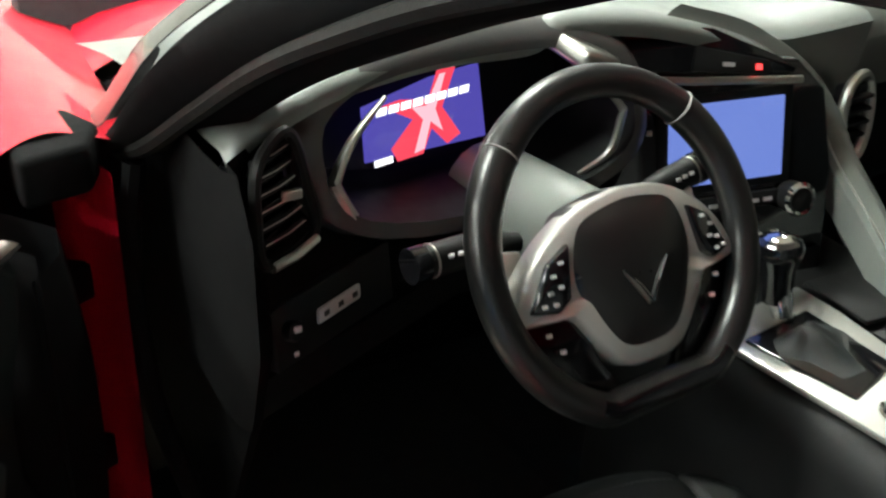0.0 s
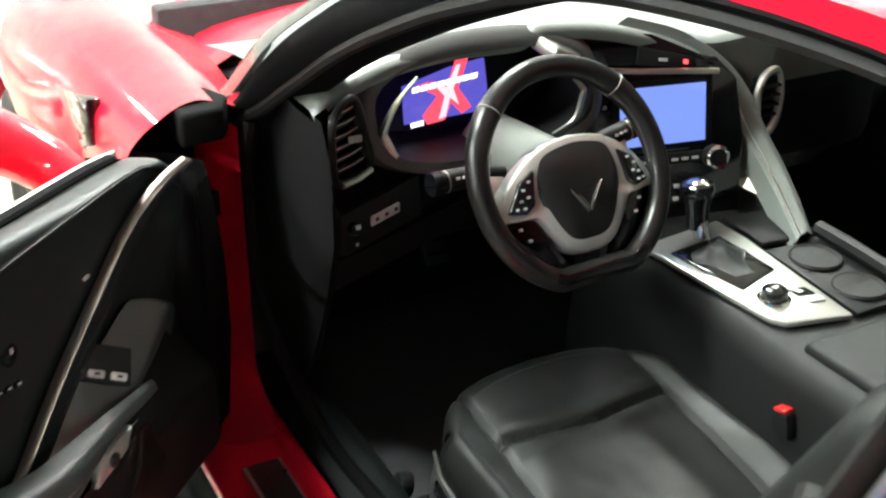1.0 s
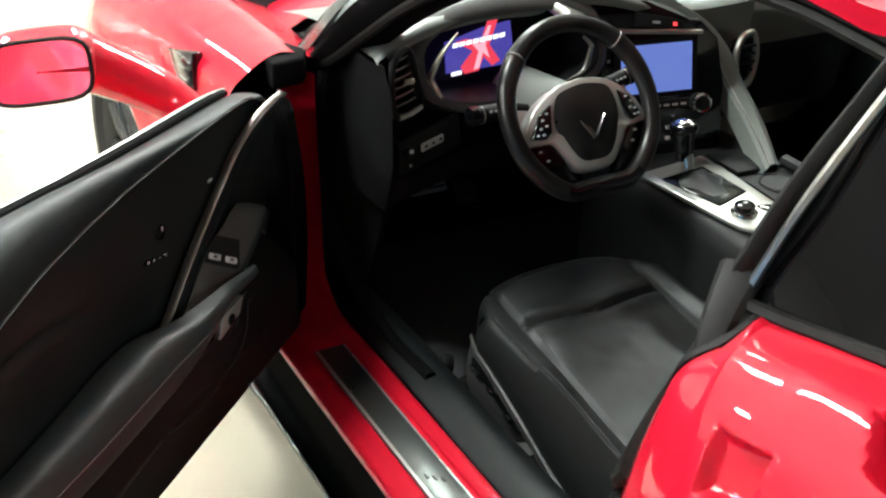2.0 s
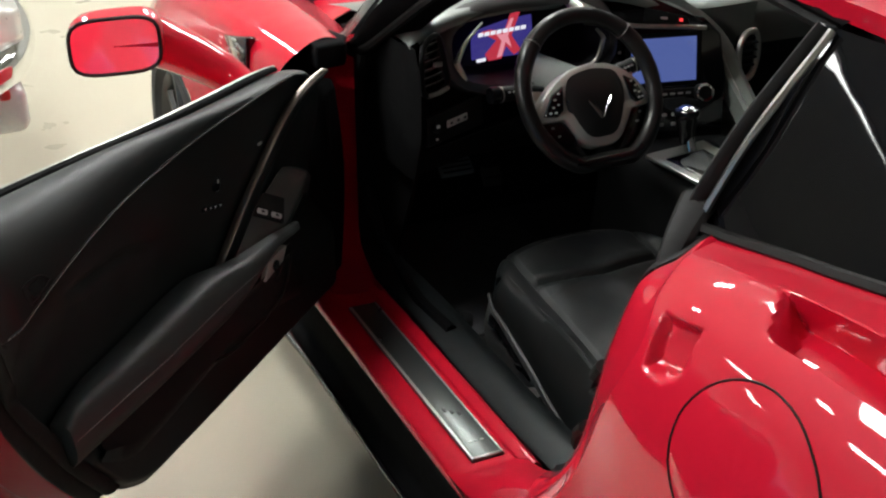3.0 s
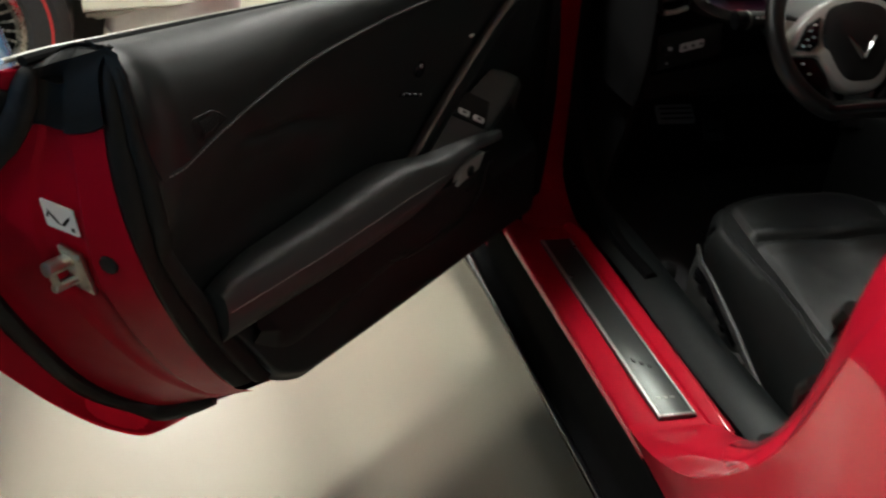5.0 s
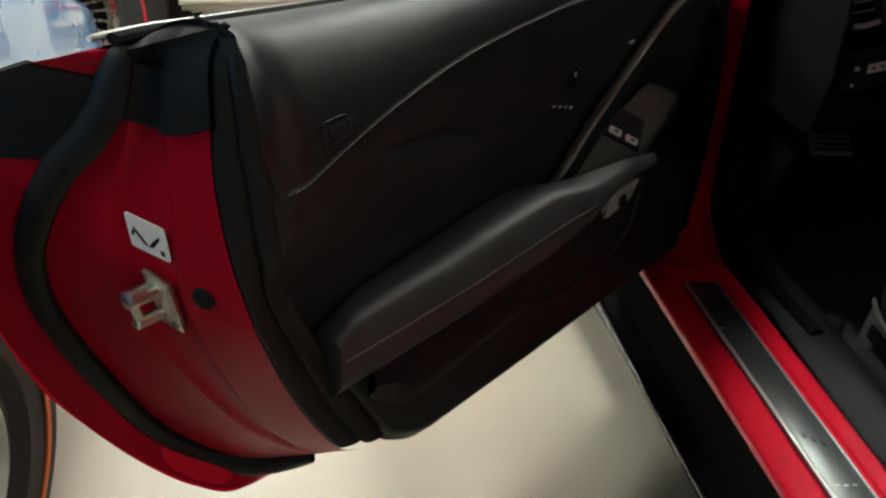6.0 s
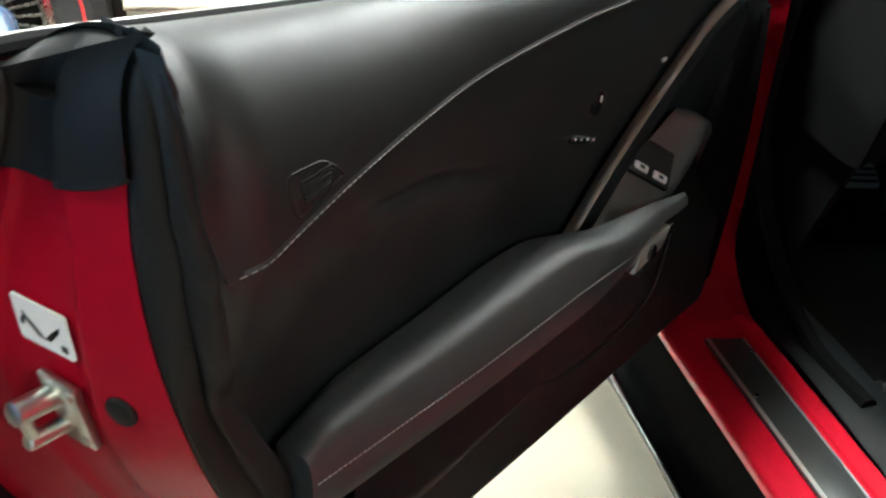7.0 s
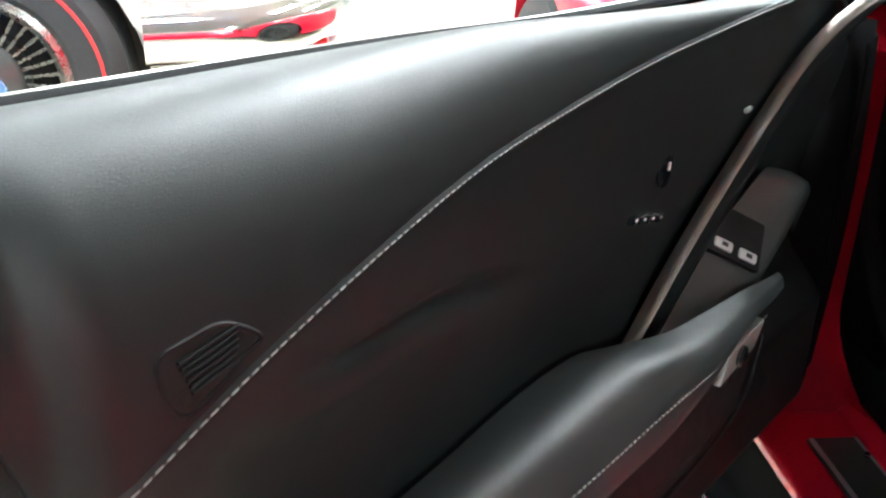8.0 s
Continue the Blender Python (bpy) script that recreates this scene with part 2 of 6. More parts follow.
# ---- the hall ----
X0, X1, Y0, Y1 = -8.0, 8.0, -7.0, 9.0
tagged(part("floor", box((0, 1, -0.05), (X1 - X0 + 0.4, Y1 - Y0 + 0.4, 0.1), 0.0), FLOOR), "glossy cream epoxy showroom floor with faint mottling", "floor", kind="structure")
for name, c, size in (("wall_west", (X0 - 0.1, 1, 1.7), (0.2, 16.4, 3.4)), ("wall_east", (X1 + 0.1, 1, 1.7), (0.2, 16.4, 3.4)),
                      ("wall_south", (0, Y0 - 0.1, 1.7), (16.0, 0.2, 3.4)), ("wall_north", (0, Y1 + 0.1, 1.7), (16.0, 0.2, 3.4))):
    tagged(part(name, box(c, size, 0.0), WALLWHITE if name in ("wall_north", "wall_east") else WALL), "plain painted hall wall", "wall", kind="structure")
tagged(part("ceiling", box((0, 1, CEILING_Z + 0.1), (16.4, 16.4, 0.2), 0.0), CEIL), "plain grey hall ceiling with light panels", "ceiling", kind="structure")


def ceiling_light(x, y, w, d):
    top = new("ceiling_light")
    top.location = (x, y, CEILING_Z)
    tagged(top, "white framed rectangular ceiling light panel, switched on", "ceiling light", "ceiling lights")
    fr = bmesh.new()
    for cx, cy, sx, sy in ((0, d / 2 + 0.02, w + 0.08, 0.04), (0, -d / 2 - 0.02, w + 0.08, 0.04), (w / 2 + 0.02, 0, 0.04, d), (-w / 2 - 0.02, 0, 0.04, d)):
        box((cx, cy, -0.025), (sx, sy, 0.05), 0.0, bm=fr)
    part("frame", fr, CEIL, top)
    part("diffuser", box((0, 0, -0.02), (w, d, 0.02), 0.0), LAMPMAT, top)
    return top


first = ceiling_light(-3.9, 0.8, 0.30, 1.5)
ceiling_light(-1.90, 0.52, 0.62, 0.62)
# Unseen fixtures at assumed spots; the last is added to brighten the door trim.
for x, y in ((0.30, 2.1), (0.4, 4.4), (2.6, 2.7), (-5.2, 6.4), (2.4, 5.0), (-1.6, 5.6), (4.6, 7.2), (-5.1, -1.2), (0.6, -5.2)):
    copy_thing(first, Matrix.Translation((x, y, CEILING_Z)))

ceiling_light(-2.72, 1.76, 0.26, 0.34)

# ---- the red car: forward is +y, the driver sits at x -0.36 ----
car = new("sports_car")
tagged(car, "red two-seat sports car with the driver's door open, black interior", "car")
tagged(car, kind="")

# side profile of the rear quarter: points (x, z) from the window base down to the rocker
REAR = [
    (-0.30, [(-0.73, 0.93), (-0.78, 0.92), (-0.84, 0.90), (-0.87, 0.86), (-0.90, 0.75), (-0.905, 0.60), (-0.885, 0.42), (-0.852, 0.328)]),
    (-0.78, [(-0.735, 0.965), (-0.79, 0.96), (-0.845, 0.93), (-0.88, 0.88), (-0.90, 0.78), (-0.905, 0.65), (-0.90, 0.48), (-0.885, 0.335)]),
    (-1.00, [(-0.735, 1.005), (-0.81, 1.01), (-0.872, 0.985), (-0.912, 0.93), (-0.94, 0.83), (-0.945, 0.68), (-0.94, 0.48), (-0.92, 0.26)]),
    (-1.25, [(-0.72, 1.04), (-0.82, 1.04), (-0.89, 1.01), (-0.935, 0.95), (-0.96, 0.85), (-0.965, 0.70), (-0.96, 0.50), (-0.94, 0.26)]),
    (-1.70, [(-0.60, 1.03), (-0.78, 1.03), (-0.88, 0.99), (-0.935, 0.93), (-0.96, 0.82), (-0.96, 0.66), (-0.95, 0.50), (-0.92, 0.30)]),
    (-2.15, [(-0.45, 0.95), (-0.70, 0.95), (-0.80, 0.92), (-0.85, 0.86), (-0.87, 0.78), (-0.87, 0.62), (-0.85, 0.45), (-0.82, 0.32)]),
]
RY = [-r[0] for r in REAR]
RFX = [fn(RY, [r[1][k][0] for r in REAR]) for k in range(8)]
RFZ = [fn(RY, [r[1][k][1] for r in REAR]) for k in range(8)]
EDGE = fn(range(8), [-0.84, -0.865, -0.895, -0.925, -0.88, -0.81, -0.64, -0.34])


def step(x):
    """A soft step from 0 to 1."""
    x = min(max(x, 0.0), 1.0)
    return x * x * (3 - 2 * x)


def flank(y, v):
    """A point of the rear quarter's skin at y; v from 0 at the window base to 7 at the rocker."""
    fx = fn(range(8), [f(-y) for f in RFX])
    fz = fn(range(8), [f(-y) for f in RFZ])
    return Vector((fx(v), y, fz(v)))


def inside(y, z, poly):
    """How far (y, z) lies inside a convex outline: 0 at its border."""
    d = []
    for (ay, az), (by, bz) in zip(poly, poly[1:] + poly[:1]):
        d.append(((by - ay) * (z - az) - (bz - az) * (y - ay)) / math.hypot(by - ay, bz - az))
    return min(d)


GRAB = [(-0.930, 0.957), (-1.008, 0.976), (-1.016, 0.930), (-0.990, 0.908), (-0.944, 0.898)]
ARCH_R, ARCH_Y, ARCH_F = 0.365, -1.42, 1.32
rows = []
NV, NS = 220, 150
for i in range(NV + 1):
    v = 7 * i / NV
    row = []
    for j in range(NS + 1):
        s = (j / NS) ** 1.5
        y = EDGE(v) * (1 - s) - 2.15 * s
        p = flank(y, v)
        zl = 0.33 + math.sqrt(max(0.0, ARCH_R ** 2 - (y - ARCH_Y) ** 2))
        if p.z < zl and abs(y - ARCH_Y) < ARCH_R:
            p.z = zl
        g = inside(p.y, p.z, GRAB)
        if g > 0:
            p += Vector((0.034, 0, -0.010)) * step(g / 0.014) * (0.45 + 0.55 * step((-0.940 - y) / 0.06))
        if v < 3.2:
            h = step((v - 0.97) / 0.15) * step((1.88 - v) / 0.15) * step((-1.032 - 0.055 * (v - 1.0) - y) / 0.030) * step((y + 1.75) / 0.05)
            p += Vector((0.026, 0, -0.052)) * h * (0.75 + 0.25 * step((-1.05 - y) / 0.20)) * (1.0 - 0.40 * max(0, v - 1.1))
        row.append(p)
    rows.append(row)
body = part("rear_quarter", sheet(rows, thick=0.0), RED, car, "glossy red rear quarter panel with a side scoop", 32)
part("rear_quarter", sheet([[Vector((-p.x, p.y, p.z)) for p in r[::3]] for r in rows[::3]]), RED, car)

# tail: closes the rear between the two flanks
tail = []
for k in range(13):
    f = k / 12
    tail.append([Vector((-(1 - 2 * f) * abs(rows[i * NV // 12][-1].x), -2.15 - 0.10 * math.sin(math.pi * f), rows[i * NV // 12][-1].z)) for i in range(13)])
part("tail_panel", sheet(tail), RED, car)
deck = []
for k in range(13):
    f = k / 12
    deck.append([Vector(((1 - 2 * f) * rows[0][int(j * NS / 10)].x, rows[0][int(j * NS / 10)].y, rows[0][int(j * NS / 10)].z + 0.0 + 0.02 * math.sin(math.pi * f))) for j in range(7, 11)])
part("rear_deck", sheet(deck), RED, car)

# fuel door: a round lid in the skin with a dark gap round it
FC = flank(-1.150, 3.58)


def on_flank(y, z):
    best = min((abs(flank(y, v / 40).z - z), v / 40) for v in range(60, 260))[1]
    return flank(y, best)


eu = (on_flank(FC.y - 0.02, FC.z) - on_flank(FC.y + 0.02, FC.z)).normalized()
ew = (on_flank(FC.y, FC.z + 0.02) - on_flank(FC.y, FC.z - 0.02))
ew = (ew - eu * ew.dot(eu)).normalized()
en = eu.cross(ew)
en = en if en.x < 0 else -en
lid = []
for k in range(7):
    ring = []
    for j in range(48):
        a = 2 * math.pi * j / 48
        q = FC + (eu * math.cos(a) + ew * 0.84 * math.sin(a)) * 0.112 * k / 6
        ring.append(Vector((on_flank(q.y, q.z).x, q.y, q.z)) + en * (0.0035 if k < 6 else 0.0005))
    lid.append(ring)
lid_bm = bmesh.new()
LV = [[lid_bm.verts.new(p) for p in r] for r in lid[1:]]
lid_bm.faces.new(LV[0])
for a, b in zip(LV, LV[1:]):
    for j in range(48):
        lid_bm.faces.new((a[j], a[(j + 1) % 48], b[(j + 1) % 48], b[j]))
fuel = part("fuel_door", lid_bm, RED, car, "round red fuel filler door", 60)
part("gap", tube([p + en * 0.0006 for p in lid[-1]], 0.0013, 6, closed=True, up=en), RUBBER, fuel)

# jamb: the red inner face behind the door, from the skin's edge inwards
FLANGE = fn(range(8), [0.03, 0.035, 0.06, 0.115, 0.095, 0.08, 0.06, 0.0])
INSET = fn(range(8), [0.075, 0.075, 0.075, 0.075, 0.075, 0.08, 0.125, 0.150])
jamb = []
for i in range(NV + 1):
    v = 7 * i / NV
    p = flank(EDGE(v), v)
    row = []
    for k in range(9):
        f = k / 8
        q = p + Vector((INSET(v) * f, 0.0, 0.0)) + Vector((0, FLANGE(v), 0.0)) * math.sin(f * math.pi / 2)
        q.z = max(q.z, 0.338) if f > 0 else q.z
        q.x += 0.004 * (1 if 0 < k < 8 else 0)
        row.append(q)
    jamb.append(row)
part("door_jamb", sheet(jamb), RED, car, "red painted door jamb", 50)
# inner black trim behind the jamb
inner = []
for i in range(NV + 1):
    p = jamb[i][-1]
    if p.z < 0.43:
        continue
    inner.append([p + Vector((0.0, 0.004, 0)), p + Vector((0.012, 0.012, 0.004)), p + Vector((0.03, 0.0, 0)), p + Vector((0.12, -0.06, 0)), p + Vector((0.28, -0.10, 0.0))])
part("rear_trim", sheet(inner), PLASTIC, car, "black trim behind the seat", 50)
for z, h in ((0.765, 0.05), (0.645, 0.055)):
    i = min(range(NV + 1), key=lambda k: abs(jamb[k][4].z - z) + (0 if k > 30 else 9))
    p = jamb[i][7]
    q = (jamb[i - 3][7] - jamb[i + 3][7]).normalized()
    part("door_bumper", tube([p + Vector((0, 0.006, 0)) - q * h / 2, p + Vector((0, 0.014, 0)), p + Vector((0, 0.006, 0)) + q * h / 2], 0.011, 8), RUBBER, car)

# ---- front body ----
FRONT = [
    (0.40, [(-0.70, 0.872), (-0.79, 0.903), (-0.855, 0.890), (-0.895, 0.84), (-0.905, 0.72), (-0.90, 0.58), (-0.895, 0.42), (-0.87, 0.26)]),
    (0.75, [(-0.66, 0.855), (-0.78, 0.90), (-0.87, 0.885), (-0.915, 0.83), (-0.92, 0.72), (-0.91, 0.58), (-0.90, 0.42), (-0.88, 0.24)]),
    (1.30, [(-0.58, 0.80), (-0.74, 0.86), (-0.86, 0.85), (-0.925, 0.79), (-0.945, 0.70), (-0.945, 0.58), (-0.935, 0.42), (-0.91, 0.24)]),
    (1.75, [(-0.50, 0.70), (-0.66, 0.755), (-0.78, 0.745), (-0.86, 0.69), (-0.90, 0.61), (-0.90, 0.52), (-0.89, 0.38), (-0.87, 0.22)]),
    (2.20, [(-0.40, 0.58), (-0.50, 0.595), (-0.57, 0.58), (-0.62, 0.54), (-0.65, 0.48), (-0.65, 0.42), (-0.64, 0.32), (-0.62, 0.2)]),
]
FYS = [r[0] for r in FRONT]
FFX = [fn(FYS, [r[1][k][0] for r in FRONT]) for k in range(8)]
FFZ = [fn(FYS, [r[1][k][1] for r in FRONT]) for k in range(8)]


def fender(y, v):
    fx = fn(range(8), [f(y) for f in FFX])
    fz = fn(range(8), [f(y) for f in FFZ])
    return Vector((fx(v), y, fz(v)))


frows = []
for i in range(61):
    v = 7 * i / 60
    row = []
    for j in range(91):
        rear = 0.40 - 0.040 * math.exp(-((v - 2.2) / 0.9) ** 2)
        y = rear + (2.20 - rear) * j / 90
        p = fender(max(y, 0.40), v)
        p.y = y
        zl = 0.335 + math.sqrt(max(0.0, ARCH_R ** 2 - (y - ARCH_F) ** 2))
        if p.z < zl and abs(y - ARCH_F) < ARCH_R:
            p.z = zl
        # a sunken channel behind the wheel for the side vent
        d = inside(y, p.z, [(0.86, 0.86), (0.44, 0.845), (0.62, 0.40)])
        if d > 0 and v > 2.5:
            p.x += 0.012 * min(1, d * 8)
        row.append(p)
    frows.append(row)
part("front_fender", sheet(frows), RED, car, "glossy red front fender with a side vent", 50)
part("front_fender", sheet([[Vector((-p.x, p.y, p.z)) for p in r[::3]] for r in frows[::3]]), RED, car)
hood = []
for k in range(31):
    f = k / 30
    row = []
    for j in range(40):
        y = 0.67 + 1.53 * j / 39 + (0.17 * math.sin(math.pi * f) * (1 - j / 39))
        y = min(y, 2.20)
        p = fender(y, 0)
        row.append(Vector((p.x * (1 - 2 * f), y, p.z + 0.055 * math.sin(math.pi * f) ** 0.6 - 0.0)))
    hood.append(row)
part("hood", sheet(hood), RED, car, "red bonnet with a raised middle", 50)
nose = []
for k in range(13):
    f = k / 12
    nose.append([Vector(((1 - 2 * f) * frows[i * 5][-1].x, 2.20 + 0.13 * math.sin(math.pi * f), frows[i * 5][-1].z)) for i in range(13)])
part("nose", sheet(nose), RED, car)

# side vent in the fender: black frame with bright slats
vent = part("fender_vent", prism([(0.73, 0.838), (0.545, 0.876), (0.562, 0.795), (0.65, 0.76)], lambda a, b, c: (c, a, b), -0.913, -0.89, 0.003), GLOSS, car, "black vent with slats in the fender")
for k in range(4):
    z = 0.765 + 0.023 * k
    part("slat", box((-0.914, 0.615 + 0.006 * k, z + 0.016), (0.006, 0.045 - 0.008 * abs(k - 1.5), 0.0035), 0.0008), SATIN, vent)


def road_wheel(c, out, tyre_w=0.26, r=0.335, rim_r=0.245, spokes=10, rim=None, line=None, parent=None, hubcap=False):
    """A wheel with tyre, rim and spokes; out is the way its face looks."""
    out = Vector(out)
    c = Vector(c)
    q = out.to_track_quat("Z", "Y").to_matrix()
    w = tyre_w / 2
    t = part("wheel", lathe([(rim_r, -w * 0.8), (rim_r + 0.02, -w), (r - 0.03, -w), (r, -w * 0.75), (r, w * 0.75), (r - 0.03, w), (rim_r + 0.02, w), (rim_r, w * 0.8)], c, out, 56), TYRE, parent, "black tyre on a spoked wheel")
    part("rim", lathe([(rim_r + 0.004, w * 0.82), (rim_r - 0.012, w * 0.9), (rim_r - 0.03, w * 0.7), (rim_r - 0.035, -w * 0.8), (rim_r + 0.002, -w * 0.8)], c, out, 56), rim, t, "bright wheel rim")
    for k in range(spokes):
        a = 2 * math.pi * k / spokes
        d = q @ Vector((math.cos(a), math.sin(a), 0))
        tg = q @ Vector((-math.sin(a), math.cos(a), 0))
        wd = 0.0042 if spokes > 14 else 0.022
        if spokes > 14:
            part("spoke", tube([c + d * 0.10 + out * w * 0.55, c + d * (rim_r - 0.012) + out * w * 0.75], wd, 6, up=out), rim, t)
            continue
        part("spoke", tube([c + d * 0.05 + out * w * 0.6, c + d * (rim_r * 0.6) + out * w * 0.72, c + d * (rim_r - 0.02) + out * w * 0.7], [wd * 0.8, wd * 0.8, wd], 6, up=out, flat=0.7), rim, t)
    part("hub", lathe([(0.0, w * 1.1), (0.02, w * 0.95), (0.09, w * 0.72), (0.105, w * 0.5), (0.105, -w * 0.2), (0.0, -w * 0.2)] if spokes > 14 else [(0.0, w * 0.9), (0.03, w * 0.88), (0.055, w * 0.75), (0.07, w * 0.5), (0.07, -w * 0.3), (0.0, -w * 0.3)], c, out, 28), rim if not hubcap else STEEL, t)
    part("brake_disc", disc(c + out * (-w * 0.1), out, rim_r - 0.03, 0.03, 0.002, 36), RUBBER if spokes > 14 else DARKMETAL, t)
    if line:
        part("sidewall_line", lathe([(r - 0.055, w * 1.0), (r - 0.055, w * 1.03), (r - 0.047, w * 1.03), (r - 0.047, w * 1.0)], c, out, 56), line, t, "coloured ring on the tyre wall")
    return t


road_wheel((-0.80, ARCH_F, 0.335), (-1, 0, 0), rim=DARKMETAL, parent=car)
road_wheel((0.80, ARCH_F, 0.335), (1, 0, 0), rim=DARKMETAL, parent=car)
road_wheel((-0.81, ARCH_Y, 0.335), (-1, 0, 0), rim=DARKMETAL, parent=car)
road_wheel((0.81, ARCH_Y, 0.335), (1, 0, 0), rim=DARKMETAL, parent=car)
for y in (ARCH_F, ARCH_Y):
    for sx in (-1, 1):
        arch = [[Vector((sx * x, y + 0.375 * math.cos(a), max(0.2, 0.335 + 0.375 * math.sin(a)))) for x in (0.90, 0.55)] for a in [math.pi * k / 24 for k in range(25)]]
        part("wheel_liner", sheet(arch), PLASTIC, car)
        part("wheel_liner", prism([(y + 0.375 * math.cos(math.pi * k / 24), 0.335 + 0.375 * math.sin(math.pi * k / 24)) for k in range(25)], lambda a, b, c: (c, a, b), sx * 0.54, sx * 0.55), PLASTIC, car)

# right flank: closed passenger door and sill
right = []
for i in range(13):
    v = 7 * i / 12
    row = []
    for j in range(15):
        s = j / 14
        a, b = fender(0.40, v), flank(EDGE(v), v)
        y = 0.395 * (1 - s) + b.y * s
        row.append(Vector((-(a.x * (1 - s) + b.x * s), y, a.z * (1 - s) + b.z * s)))
    right.append(row)
part("passenger_door", sheet(right), RED, car)
part("underbody", box((0, -0.1, 0.18), (1.66, 1.15, 0.06), 0.01), PLASTIC, car)
part("underbody", box((0, 1.75, 0.25), (1.1, 0.6, 0.1), 0.02), PLASTIC, car)
part("underbody", box((0, -1.9, 0.3), (1.3, 0.5, 0.1), 0.02), PLASTIC, car)
part("engine_bay", box((0, 1.2, 0.45), (1.0, 0.9, 0.4), 0.02), PLASTIC, car)
part("luggage_tub", box((0, -1.35, 0.55), (1.05, 1.0, 0.6), 0.02), PLASTIC, car)

# ---- sill ----
SILL_Y0, SILL_Y1 = -0.42, 0.46
prof = [(-0.600, 0.30), (-0.612, 0.352), (-0.640, 0.362), (-0.688, 0.356), (-0.700, 0.346)]
part("sill_trim", sheet([[Vector((x, y, z + 0.004 * math.sin(9 * y))) for x, z in prof] for y in np.linspace(-0.56, 0.55, 24)]), LEATHER, car, "soft black trim along the sill", 60)
prof = [(-0.698, 0.30), (-0.700, 0.336), (-0.712, 0.348), (-0.730, 0.342), (-0.742, 0.336), (-0.812, 0.336), (-0.840, 0.331), (-0.851, 0.322), (-0.852, 0.305)]
part("sill", sheet([[Vector((p.x, y, p.z)) for p in curve([(a, 0, b) for a, b in prof], 36)] for y in np.linspace(-0.40, 0.50, 30)]), RED, car, "red painted door sill", 60)
prof = [(-0.846, 0.315), (-0.853, 0.308), (-0.854, 0.26), (-0.856, 0.225), (-0.868, 0.208), (-0.884, 0.200), (-0.887, 0.190), (-0.87, 0.17), (-0.80, 0.15)]
part("side_skirt", sheet([[Vector((p.x, y, p.z)) for p in curve([(a, 0, b) for a, b in prof], 30)] for y in np.linspace(-0.95, 0.90, 24)]), TRIMCLOTH, car, "black side skirt with a glossy lip", 60)
part("skirt_lip", tube([Vector((-0.886 - 0.004 * math.sin(2.5 * (y - 0.1)), y, 0.200)) for y in np.linspace(-0.95, 0.90, 24)], [0.007 + 0.010 * step((y - 0.30) / 0.25) for y in np.linspace(-0.95, 0.90, 24)], 10), GLOSS, car, "gloss black lip of the side skirt")
PX0, PX1, PY0, PY1 = -0.808, -0.744, -0.345, 0.258
plate = part("sill_plate", box(((PX0 + PX1) / 2, (PY0 + PY1) / 2, 0.3405), (PX1 - PX0, PY1 - PY0, 0.007), 0.0025), STEEL, car, "brushed metal sill plate with a bright border")
for cx, cy, sx, sy in ((PX0 + 0.004, (PY0 + PY1) / 2, 0.006, PY1 - PY0 - 0.006), (PX1 - 0.003, (PY0 + PY1) / 2, 0.003, PY1 - PY0 - 0.006), ((PX0 + PX1) / 2, PY0 + 0.0045, PX1 - PX0 - 0.014, 0.005)):
    part("border", box((cx, cy, 0.3445), (sx, sy, 0.002), 0.0005), SPOKE, plate)
for y in (0.215, 0.10):
    part("screw", disc((PX1 - 0.008 if y > 0.15 else PX0 + 0.012, y, 0.346), (0, 0, 1), 0.0042, 0.006, 0.0015, 14), CHROME, plate)
for k in range(3):
    part("emblem_dash", box((-0.776 - 0.012 + 0.012 * k, -0.295, 0.3446), (0.007, 0.003, 0.0015), 0.0004), SATIN, plate)
for k in range(3):
    part("emblem_dash", box((-0.776 - 0.010 + 0.010 * k, -0.185 - 0.01 * k, 0.3446), (0.006, 0.012, 0.0015), 0.0004), DARKMETAL, plate)

# hinge pillar: red post at the front of the door opening, with black hinges
pil, dark = [], []
for z in np.linspace(0.31, 0.86, 24):
    k = max(0, (0.47 - z) / 0.16) ** 2
    x0, x1 = -0.775 - 0.05 * k, -0.742 + 0.035 * k
    y = 0.42 - 0.14 * k
    pil.append([Vector((x1 + 0.006, y - 0.05, z)), Vector((x1, y - 0.012, z)), Vector((x1 - 0.015, y, z)), Vector((x0 + 0.02, y + 0.004, z)), Vector((x0, y + 0.02, z)), Vector((x0 - 0.004, y + 0.05, z))])
    dark.append([Vector((x0 - 0.002, y + 0.04, z)), Vector((x0 - 0.04, y + 0.09, z)), Vector((x0 - 0.11, y + 0.12, z))])
pillar = part("hinge_pillar", sheet(pil), REDSHADED, car, "red painted hinge pillar", 60)
part("pillar_recess", sheet(dark), PLASTIC, pillar)
for z in (0.50, 0.72):
    part("hinge", box((-0.80, 0.43, z), (0.10, 0.05, 0.045), 0.008, pose(0, 0, 0, 0, 0, 25)), PLASTIC, pillar)
part("pillar_seal", tube(curve([(-0.705, 0.40, 0.855), (-0.722, 0.395, 0.75), (-0.718, 0.38, 0.58), (-0.690, 0.30, 0.44), (-0.672, 0.20, 0.37), (-0.66, 0.05, 0.36)], 30), 0.013, 8), TRIMCLOTH, car, "black rubber door seal")
part("gap_cover", prism([(-0.822, 0.450), (-0.75, 0.475), (-0.730, 0.42), (-0.755, 0.365), (-0.825, 0.345)], lambda a, b, c: (a, b, c + 0.25 * (-0.75 - a) * 0.2), 0.845, 0.896, 0.008, 3), TRIMCLOTH, car, "black cover over the door gap")
